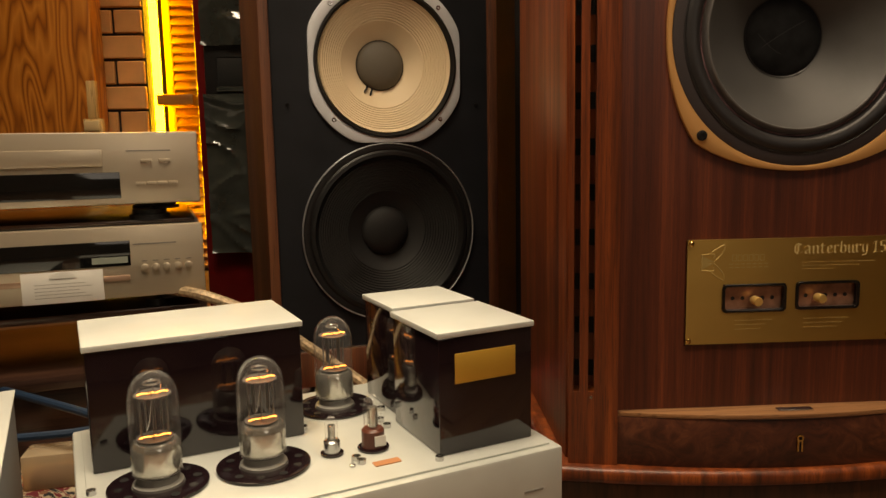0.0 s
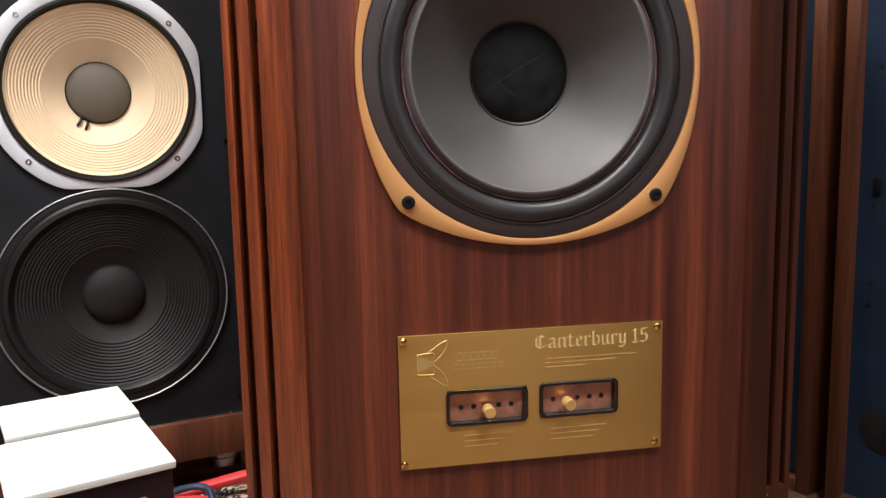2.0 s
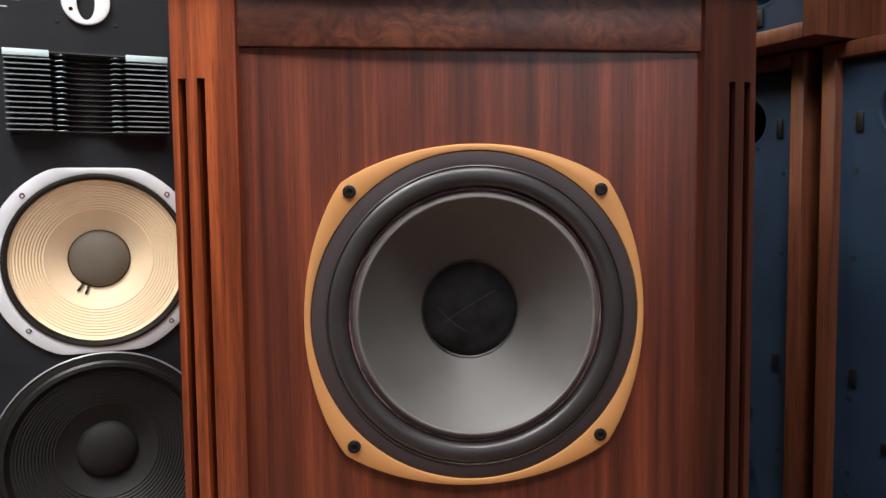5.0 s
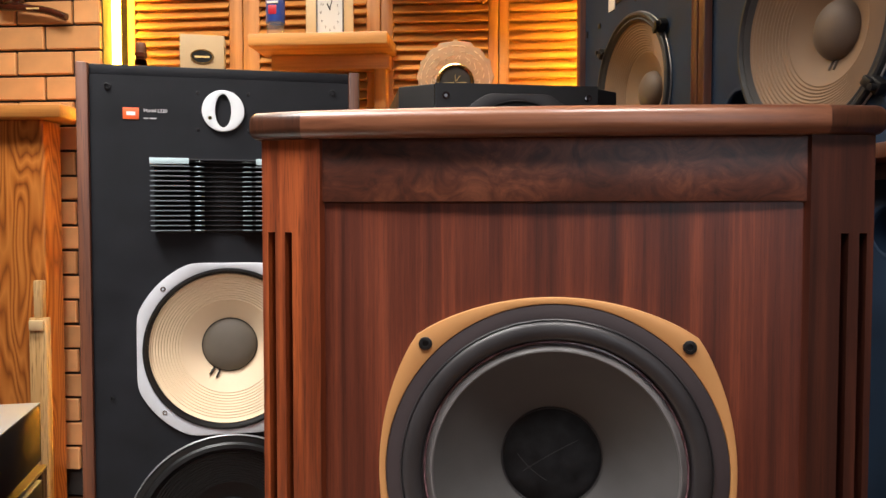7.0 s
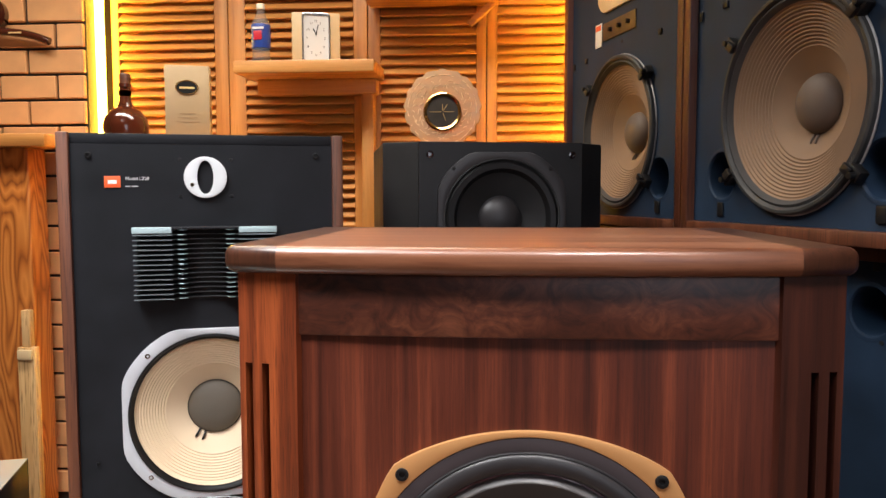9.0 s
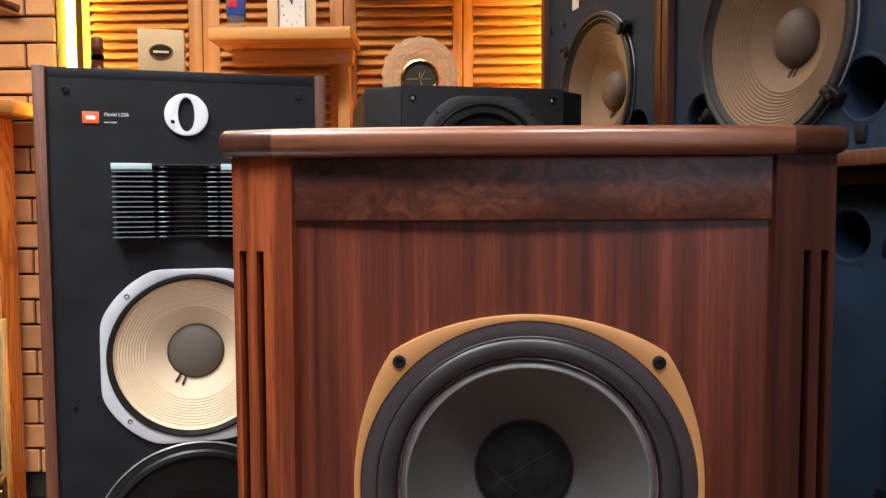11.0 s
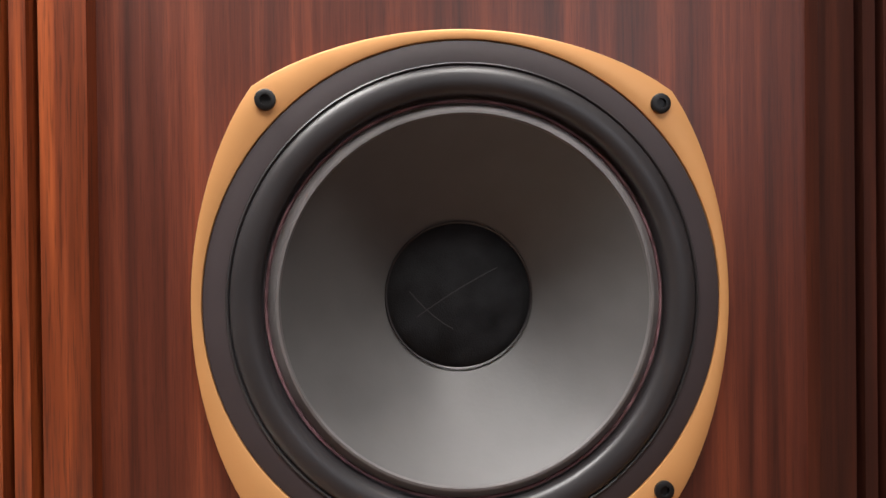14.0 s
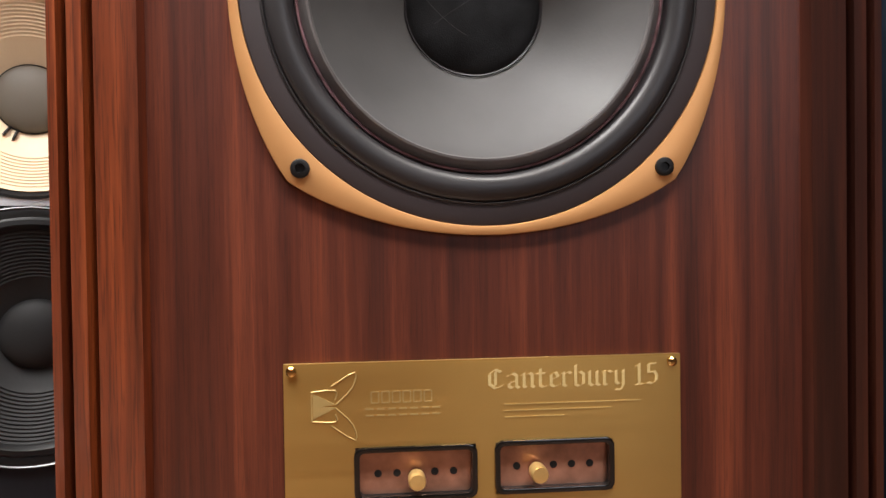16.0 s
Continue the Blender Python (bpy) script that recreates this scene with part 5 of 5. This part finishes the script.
card = thing("folded_card", RACK @ pose(-0.236, -0.0190, 0.2850), "white folded notice card leaning on the player", "card")
part("card_face", box(-0.066, 0.066, -0.0012, 0.0, 0.0, 0.056, 0.0003), PAPER, card)
part("card_clip", prism([(0.022 * math.cos(math.pi * k / 10), 0.011 * math.sin(math.pi * k / 10)) for k in range(11)], 0, 0.001), PAPER, card).matrix_local = pose(0, -0.0014, 0.0445, 90, 0, 0)
for k in range(5):
    part("text_bar", box(-0.046, 0.046 - 0.010 * (k % 3), -0.0014, -0.0012, 0.010 + 0.006 * k, 0.0108 + 0.006 * k), INK, card)

# ---- red cabinet in film ----
rc = thing("wrapped_loudspeaker", pose(-0.955, 1.015, -0.0115), "oxblood red loudspeaker with its front wrapped in clear film", "loudspeaker")
part("cabinet", box(-0.155, 0.155, 0.0, 0.34, 0, 1.10, 0.006), RED_LACQUER, rc)
part("front_panel", box(-0.128, 0.150, -0.016, -0.0005, 0.295, 1.06, 0.003), BLACK, rc)
part("horn_mouth", box(-0.095, 0.120, -0.020, -0.0165, 0.725, 0.800, 0.004), BLACK_DEEP, rc)
part("horn_lip", box(-0.098, 0.123, -0.024, -0.0165, 0.712, 0.7245, 0.002), WRAP, rc)
film = bmesh.new()
nx, nz = 26, 70
grid = [[film.verts.new((-0.130 + 0.282 * i / nx, -0.030 - 0.009 * (1 - abs(noise.noise((i * 0.10 + k * 0.03, k * 0.07, 3.0)))) ** 9 - 0.002 * (1 - abs(noise.noise((i * 0.25, k * 0.2, 8.0)))) ** 4, 0.285 + 0.420 * k / nz)) for i in range(nx + 1)] for k in range(nz + 1)]
for k in range(nz):
    for i in range(nx):
        film.faces.new((grid[k][i], grid[k][i + 1], grid[k + 1][i + 1], grid[k + 1][i]))
part("film", film, WRAP, rc, "crumpled glossy clear film")
film2 = bmesh.new()
grid = [[film2.verts.new((-0.130 + 0.282 * i / nx, -0.028 - 0.010 * (1 - abs(noise.noise((i * 0.13, k * 0.10, 13.0)))) ** 8, 0.830 + 0.22 * k / 30)) for i in range(nx + 1)] for k in range(31)]
for k in range(30):
    for i in range(nx):
        film2.faces.new((grid[k][i], grid[k][i + 1], grid[k + 1][i + 1], grid[k + 1][i]))
part("film", film2, WRAP, rc, "crumpled glossy clear film")

# ---- wooden slab stand against the bricks ----
st = thing("slab_stand", pose(-1.62, 1.56, -0.0115), "knotty varnished slab of wood carrying a thick shelf board", "stand")
part("slab", box(-0.52, 0.034, 0.0, 0.10, 0, 1.3185, 0.008, 3), KNOTTY, st, "knotty varnished pine slab")
part("shelf_board", box(-0.56, 0.124, -0.05, 0.13, 1.3190, 1.3615, 0.006), PINE_ACROSS, st)
part("batten", box(0.010, 0.070, -0.062, -0.034, 0, 0.668, 0.003), BATTEN, st, "pale unfinished pine batten")
part("batten_tip", box(0.026, 0.056, -0.060, -0.036, 0.6685, 0.790, 0.003), BATTEN, st)
part("batten_peg", box(0.016, 0.066, -0.074, -0.0625, 0.628, 0.662, 0.004), FLAP, st)

# ---- things on the shelves ----
shelf = thing("wall_shelf", pose(-0.68, 1.62, 1.535), "short pine shelf fixed to the louvred shutters", "shelf")
part("board", box(-0.232, 0.232, 0.0, 0.205, 0.012, 0.052, 0.004), PINE_ACROSS, shelf)
part("cleat", box(-0.200, 0.215, 0.150, 0.204, -0.040, 0.0117, 0.003), PINE_ACROSS, shelf)
part("bracket_leg", box(0.162, 0.204, 0.150, 0.204, -0.62, -0.0403, 0.003), PINE, shelf)

top_shelf = thing("wall_shelf", pose(-0.275, 1.62, 1.795), "pine shelf with slanted braces fixed to the louvred shutters", "shelf")
part("board", box(-0.220, 0.225, 0.0, 0.205, 0.0, 0.052, 0.004), PINE_ACROSS, top_shelf)
br = bmesh.new()
box(-0.055, 0.055, 0.16, 0.19, -0.011, 0.011, 0.002, 1, br)
br.transform(Matrix.Translation((0.165, 0.0, -0.0335)) @ Matrix.Rotation(radians(-42), 4, "Y"))
part("brace", br, PINE_ACROSS, top_shelf)

low_shelf = thing("wall_shelf", pose(-1.10, 1.40, 1.275), "pine shelf behind the tall loudspeaker holding a bottle and box", "shelf")
part("board", box(-0.24, 0.24, 0.0, 0.425, 0.0, 0.040, 0.004), PINE_ACROSS, low_shelf)
part("cleat", box(-0.20, 0.20, 0.370, 0.424, -0.05, -0.0003, 0.003), PINE_ACROSS, low_shelf)

fl = thing("glazed_bottle", pose(-1.197, 1.46, 1.3152), "squat brown glazed bottle with a cork stopper", "bottle")
part("body", lathe([(0, 0), (0.048, 0), (0.062, 0.010), (0.068, 0.045), (0.063, 0.072), (0.046, 0.094), (0.025, 0.108), (0.0175, 0.126), (0.0160, 0.165), (0.019, 0.168), (0.019, 0.178), (0, 0.178)], 40, 0, 0, "Z"), GLAZE, fl)
part("stopper", lathe([(0, 0.1783), (0.017, 0.1783), (0.0165, 0.188), (0.0165, 0.204), (0.014, 0.210), (0, 0.210)], 28, 0, 0, "Z"), TEAK, fl)
part("neck_band", lathe([(0.0175, 0.140), (0.0182, 0.142), (0.0182, 0.156), (0.0172, 0.158)], 28, 0, 0, "Z"), BRASS, fl)

bx = thing("gift_box", pose(-1.000, 1.46, 1.3152, 0, 0, 17), "tan gift box with a dark oval emblem", "box")
part("carton", box(-0.066, 0.066, 0, 0.075, 0, 0.232, 0.002), BOX_TAN, bx)
em = [(0.030 * math.cos(2 * math.pi * k / 40), 0.165 + 0.0185 * math.sin(2 * math.pi * k / 40)) for k in range(40)]
part("emblem_rim", plate([(x * 1.15, 0.165 + (z - 0.165) * 1.2) for x, z in em], em, -0.0025, -0.0003), GOLD, bx)
part("emblem", plate(em, [(x * 0.05, 0.165 + (z - 0.165) * 0.05) for x, z in em], -0.0018, -0.0003), BLACK, bx)
part("emblem_bar", box(-0.022, 0.022, -0.0026, -0.0019, 0.161, 0.167), BRASS_MARK, bx)
for k, z in enumerate((0.060, 0.072, 0.084)):
    part("text_bar", box(-0.035 + 0.006 * k, 0.035 - 0.006 * k, -0.0008, -0.0003, z, z + 0.003), plain("tan_print", (0.33, 0.23, 0.13), 0.6), bx)

wb = thing("water_bottle", pose(-0.842, 1.70, 1.5872) @ Matrix.Diagonal((1.06, 1.06, 1.14, 1)), "clear plastic water bottle with a blue label", "bottle")
part("body", lathe([(0, 0), (0.026, 0), (0.029, 0.006), (0.027, 0.03), (0.029, 0.05), (0.029, 0.105), (0.027, 0.12), (0.016, 0.140), (0.0115, 0.148), (0.0115, 0.158), (0, 0.158)], 32, 0, 0, "Z"), PLASTIC_CLEAR, wb)
part("label_sleeve", lathe([(0.0296, 0.045), (0.0300, 0.046), (0.0300, 0.112), (0.0296, 0.113)], 32, 0, 0, "Z"), BLUE_LABEL, wb, "blue printed label")
part("label_patch", box(-0.014, 0.012, -0.0315, -0.0290, 0.066, 0.092, 0.001), RED_LABEL, wb)
part("label_band", box(-0.018, 0.018, -0.0318, -0.0280, 0.097, 0.103), WHITE_INK, wb)
part("cap", lathe([(0, 0.1583), (0.0135, 0.1583), (0.0135, 0.172), (0.012, 0.174), (0, 0.174)], 24, 0, 0, "Z"), PAPER, wb)

ck = thing("mantel_clock", pose(-0.660, 1.72, 1.5872, 0, 0, 15), "upright clock in a pale wooden case with a silver dial", "clock")
part("case", box(-0.080, 0.080, 0, 0.055, 0, 0.172, 0.004), FLAP, ck)
part("dial_frame", plate(rounded(0.047, 0.082, 0.012, 6, 0, 0.088), rounded(0.041, 0.075, 0.010, 6, 0, 0.088), -0.008, -0.0003, 0.002), STEEL, ck)
part("dial", box(-0.0445, 0.0445, -0.0022, -0.0003, 0.010, 0.166), CLOCK_FACE, ck)
for h in range(1, 13):
    a = radians(90 - 30 * h)
    lettering("numeral", str(h), 0.0115, 0.030 * math.cos(a) - (0.0032 if h < 10 else 0.0062), -0.0026, 0.088 + 0.056 * math.sin(a) - 0.005, BLACK, ck, 0.0002)
for length, turn, w in ((0.032, 14, 0.0014), (0.020, -28, 0.002)):
    hd = box(-w, w, -0.0045, -0.0035, -0.004, length)
    hd.transform(Matrix.Translation((0, 0, 0.100)) @ Matrix.Rotation(radians(turn), 4, "Y"))
    part("clock_pointer", hd, BLACK, ck)

# crystal clock on the black loudspeaker
cs = thing("wall_shelf", pose(-0.235, 1.56, 1.268), "short pine shelf behind the black loudspeaker", "shelf")
part("board", box(-0.18, 0.18, 0.0, 0.265, 0.0, 0.040, 0.004), PINE_ACROSS, cs)
cc = thing("crystal_clock", pose(-0.226, 1.61, 1.3082), "round cut-crystal table clock with a brass bezel", "clock")
n, R = 96, 0.122
ragged = [R * (1 + 0.022 * math.sin(17 * 2 * math.pi * k / n) + 0.012 * math.sin(29 * 2 * math.pi * k / n)) for k in range(n)]
outer = [(r * math.cos(2 * math.pi * k / n), max(0.116 + r * math.sin(2 * math.pi * k / n), 0.0)) for k, r in enumerate(ragged)]
hole_c = circle(0.058, n, 0, 0.105)
part("crystal_rim", plate(outer, hole_c, -0.012, 0.014, 0.003), SMOKE, cc, "patterned cut-crystal rim")
# Cut lines as pale opaque tubes, their glints put into the colour.
for k in range(72):
    a = 2 * math.pi * (k + 0.35 * math.sin(k * 5.1)) / 72
    p = [(r * math.cos(a + d), -0.0125, 0.112 + r * math.sin(a + d)) for r, d in ((0.068 + 0.02 * (k % 3), 0.0), (0.074 + 0.018 * (k % 3), 0.10 * math.sin(k)), (0.080 + 0.015 * (k % 3), 0.22 * math.sin(2.3 * k)))]
    part("crystal_cut", tube(p, 0.0012, 6, True, 3), CUT_GLINT, cc)
part("bezel", lathe([(0.0605, -0.0125), (0.0605, -0.0165), (0.0560, -0.0185), (0.0500, -0.0150), (0.0490, -0.0120)], 48, 0, 0.105), GOLD, cc, "brass bezel")
part("dial", lathe([(0.0575, 0.0125), (0.0575, -0.0105), (0, -0.0105)], 48, 0, 0.105), plain("dark_dial", (0.05, 0.045, 0.04), 0.3, var=0.4), cc)
for turn, ln in ((90, 0.036), (-90, 0.040), (0, 0.024), (160, 0.030), (35, 0.028)):
    hd = box(-0.0008, 0.0008, -0.0122, -0.0112, 0.004, ln)
    hd.transform(Matrix.Translation((0, 0, 0.105)) @ Matrix.Rotation(radians(turn), 4, "Y"))
    part("clock_pointer", hd, BRASS_MARK, cc)

# carved pipe-like ornament hung on the bricks
orn = thing("carved_ornament", pose(-1.70, 1.70, 1.735), "dark polished wooden ornament hung on the brick wall", "ornament")
part("bowl", lathe([(0, -0.030), (0.045, -0.030), (0.060, -0.012), (0.055, 0.020), (0, 0.022)], 28, -0.09, 0.035), GLAZE, orn)
part("blade", tube([(-0.12, -0.012, -0.02), (-0.02, -0.014, -0.028), (0.06, -0.014, -0.040), (0.125, -0.012, -0.062)], 0.0135, 12), GLAZE, orn)
part("mark", box(-0.01, 0.035, -0.0300, -0.0272, -0.036, -0.031), BRASS_MARK, orn)

# ---- carpet, cables ----
def carpet_material():
    m, nt, b = shader("persian_carpet")
    mp = coords(nt, (1, 1, 1))
    v = put(nt, "ShaderNodeTexVoronoi", Scale=34.0)
    w = put(nt, "ShaderNodeTexNoise", Scale=26.0, Detail=3.0, Distortion=2.5)
    f = put(nt, "ShaderNodeTexNoise", Scale=700.0, Detail=2.0)
    for n in (v, w, f):
        nt.links.new(mp.outputs[0], n.inputs["Vector"])
    r1 = ramp(nt, [(0.42, (0.012, 0.012, 0.02)), (0.46, (0.62, 0.52, 0.38)), (0.54, (0.58, 0.47, 0.33)), (0.56, (0.22, 0.018, 0.03)), (0.66, (0.20, 0.016, 0.03))])
    r1.color_ramp.interpolation = "CONSTANT"
    nt.links.new(w.outputs[0], r1.inputs[0])
    r2 = ramp(nt, [(0.0, (1, 1, 1)), (0.25, (0, 0, 0))])
    r2.color_ramp.interpolation = "CONSTANT"
    nt.links.new(v.outputs["Distance"], r2.inputs[0])
    mx = nt.nodes.new("ShaderNodeMix")
    mx.data_type = "RGBA"
    nt.links.new(r2.outputs[0], mx.inputs["Factor"])
    nt.links.new(r1.outputs[0], mx.inputs["A"])
    mx.inputs["B"].default_value = (0.30, 0.12, 0.07, 1)
    nt.links.new(mx.outputs["Result"], b.inputs["Base Color"])
    b.inputs["Roughness"].default_value = 0.95
    bump(nt, b, f.outputs[0], 0.8, 0.003)
    return m


rug = part("carpet", box(-1.55, -0.356, -0.75, 0.585, -0.0115, -0.0035, 0.002), carpet_material(), None, "dark red patterned carpet with cream ornament")
tagged(rug, category="carpet")


def cable(name, pts, r, material, label):
    c = part(name, tube(pts, r), material, None, label)
    return tagged(c, category="cable")


cable("red_cable", [(-0.80, 0.50, 0.010), (-0.62, 0.505, 0.014), (-0.50, 0.520, 0.018), (-0.43, 0.535, 0.026), (-0.34, 0.555, 0.034), (-0.20, 0.62, 0.020)], 0.0105, RED_CABLE, "thick red loudspeaker cable on the carpet")
cable("red_cable", [(-0.80, 0.46, 0.009), (-0.60, 0.475, 0.012), (-0.48, 0.490, 0.016), (-0.42, 0.460, 0.014), (-0.378, 0.405, 0.010), (-0.362, 0.30, 0.009), (-0.366, 0.10, 0.009)], 0.0105, RED_CABLE, "thick red loudspeaker cable on the carpet")
cable("blue_cable", [(-0.62, 0.36, 0.030), (-0.50, 0.44, 0.055), (-0.445, 0.452, 0.056), (-0.425, 0.420, 0.040), (-0.408, 0.375, 0.010), (-0.395, 0.300, 0.003), (-0.385, 0.18, 0.003)], 0.0060, BLUE_CABLE, "thin dark blue cable behind the amplifier")
cable("braided_cable", [(-1.06, 0.40, 0.290), (-0.962, 0.352, 0.284), (-0.894, 0.35, 0.260), (-0.820, 0.35, 0.225), (-0.765, 0.35, 0.182), (-0.700, 0.35, 0.135), (-0.650, 0.34, 0.100), (-0.60, 0.32, 0.060)], 0.0105, BRAID, "braided copper-coloured cable lying behind the amplifier")
cable("blue_cable", [(-1.35, 0.30, 0.14), (-1.20, 0.20, 0.140), (-1.08, 0.14, 0.128), (-1.05, 0.12, 0.118), (-1.10, 0.11, 0.110), (-1.25, 0.10, 0.105)], 0.007, BLUE_CABLE, "dark blue cable beside the amplifier")

# second chassis and odds and ends beside the amplifier
pu = thing("power_supply", pose(-1.155, 0.055, 0, 0, 0, 24.0), "grey metal power supply box on the carpet", "power supply")
part("case", box(-0.28, 0.0, -0.42, 0.0, 0.010, 0.196, 0.004), PLAYER_TOP, pu)
part("lid", box(-0.283, 0.003, -0.423, 0.003, 0.1963, 0.200, 0.001), SILVER_TOP, pu)
for x in (-0.25, -0.03):
    for y in (-0.38, -0.03):
        part("foot", lathe([(0, -0.0035), (0.014, -0.0035), (0.014, 0.0098), (0, 0.0098)], 16, x, y, "Z"), BLACK, pu)
ac = thing("acrylic_case", pose(-1.165, 0.185, -0.0035, 0, 0, 10), "small clear acrylic case lying on the carpet", "case")
part("shell", box(-0.045, 0.040, -0.03, 0.03, 0.0, 0.060, 0.003), SMOKE, ac)
part("content", box(-0.036, 0.030, -0.022, 0.022, 0.002, 0.022, 0.003), BROWN_BASE, ac)

# ---- brick wall, shutters, planks ----
brick_wall = slab_object("wall_brick", -3.05, -1.470, 1.735, 1.979, -0.012, 2.72, MORTAR, "sand-coloured brick wall with dark joints", "wall")
variants = []
for k in range(5):
    bm = box(-0.0990, 0.0990, -0.012, 0.006, -0.0392, 0.0392, 0.003, 1)
    for v in bm.verts:
        v.co += Vector((noise.noise(v.co * 40 + Vector((k, 0, 0))), 0.6 * noise.noise(v.co * 40 + Vector((0, k, 0))), noise.noise(v.co * 40 + Vector((0, 0, k))))) * 0.0016
    me = bpy.data.meshes.new("brick")
    bm.to_mesh(me)
    bm.free()
    variants.append(me)
end_bm = box(-0.0470, 0.0470, -0.012, 0.006, -0.0392, 0.0392, 0.003, 1)
end_mesh = bpy.data.meshes.new("brick")
end_bm.to_mesh(end_mesh)
end_bm.free()
bnt, bb = BRICK.node_tree, BRICK.node_tree.nodes["Principled BSDF"]
oi = bnt.nodes.new("ShaderNodeObjectInfo")
hs = bnt.nodes.new("ShaderNodeHueSaturation")
mr = put(bnt, "ShaderNodeMapRange", To_Min=0.74, To_Max=1.14)
bnt.links.new(oi.outputs["Random"], mr.inputs[0])
bnt.links.new(mr.outputs[0], hs.inputs["Value"])
old = bb.inputs["Base Color"].links[0]
bnt.links.new(old.from_socket, hs.inputs["Color"])
bnt.links.new(hs.outputs[0], bb.inputs["Base Color"])
for me in variants + [end_mesh]:
    me.materials.append(BRICK)
for row in range(1, 29):
    z = 0.0805 + 0.0875 * row - 0.0438
    x = -1.4725
    if row % 2:
        o = new("brick", end_mesh)
        o.parent, o.location = brick_wall, (x - 0.0475, 1.729, z)
        x -= 0.1045
    for k in range(3 if z < 1.30 else 5):
        o = new("brick", variants[(row * 3 + k) % 5])
        o.parent, o.location = brick_wall, (x - 0.0995 - 0.2085 * k, 1.729 + 0.0012 * math.sin(row * 7 + k * 3), z)

led_l = part("led_strip", box(-1.4695, -1.4405, 1.790, 1.804, 0.215, 2.30, 0.003), LED, None, "bright warm light strip between bricks and shutters")
tagged(led_l, category="light strip")
led_r = part("led_strip", box(0.2300, 0.256, 1.712, 1.728, -0.0235, 2.30, 0.003), LED, None, "bright warm light strip beside the studio monitors")
tagged(led_r, category="light strip")


bar = part("shutter_bar", box(-1.4550, -1.3250, 1.770, 1.844, 0.712, 0.750, 0.003), PINE_ACROSS, None, "short pine bar across the shutter edge and light strip")
tagged(bar, category="wooden bar")


def shutter(x0, x1, label, left=0.045, right=0.045):
    sh = thing("louvred_shutter", pose(x0, 1.845, -0.0115), label, "shutter", "louvred shutters along the wall")
    w, h = x1 - x0, 2.35
    part("stile", box(0.0015, left, 0, 0.030, 0, h, 0.003), PINE, sh)
    part("stile", box(w - right, w - 0.0015, 0, 0.030, 0, h, 0.003), PINE, sh)
    for z in (0.0, h - 0.10):
        part("rail", box(left + 0.0002, w - right - 0.0002, 0.002, 0.028, z, z + 0.10, 0.002), PINE_ACROSS, sh)
    part("backing", box(left, w - right, 0.0300, 0.0360, 0.02, h - 0.02), PINE, sh)
    bm = box(left + 0.0004, w - right - 0.0004, -0.0205, 0.0205, -0.0035, 0.0035, 0.0015, 1)
    bm.transform(Matrix.Rotation(radians(46), 4, "X"))
    me = bpy.data.meshes.new("slat")
    bm.to_mesh(me)
    bm.free()
    me.materials.append(PINE_ACROSS)
    k = 0
    while 0.135 + 0.0332 * k < h - 0.12:
        o = new("slat", me)
        o.parent, o.location = sh, (0, 0.0085, 0.135 + 0.0332 * k)
        k += 1
    return sh


shutter(-1.440, -1.008, "varnished pine louvred shutter lit by a light strip", 0.030, 0.050)
shutter(-1.008, -0.508, "varnished pine louvred shutter behind a small shelf", 0.062, 0.050)
shutter(-0.508, -0.092, "varnished pine louvred shutter with slanted slats", 0.045, 0.036)
shutter(-0.092, 0.280, "varnished pine louvred shutter glowing beside a light strip", 0.036, 0.030)

plank_meshes = []
for k in range(3):
    bm = box(0, 0.90, 0.0008, 0.1192, -0.0118, 0.0, 0.001, 1)
    me = bpy.data.meshes.new("plank")
    bm.to_mesh(me)
    bm.free()
    me.materials.append(FLOOR_WOOD)
    plank_meshes.append(me)
for i in range(2):
    for k in range(16):
        o = new("plank", plank_meshes[(k + i) % 3])
        o.parent = floor
        o.location = (-0.30 + 0.9015 * i - 0.23 * (k % 3), -0.86 + 0.12 * k, -0.012)
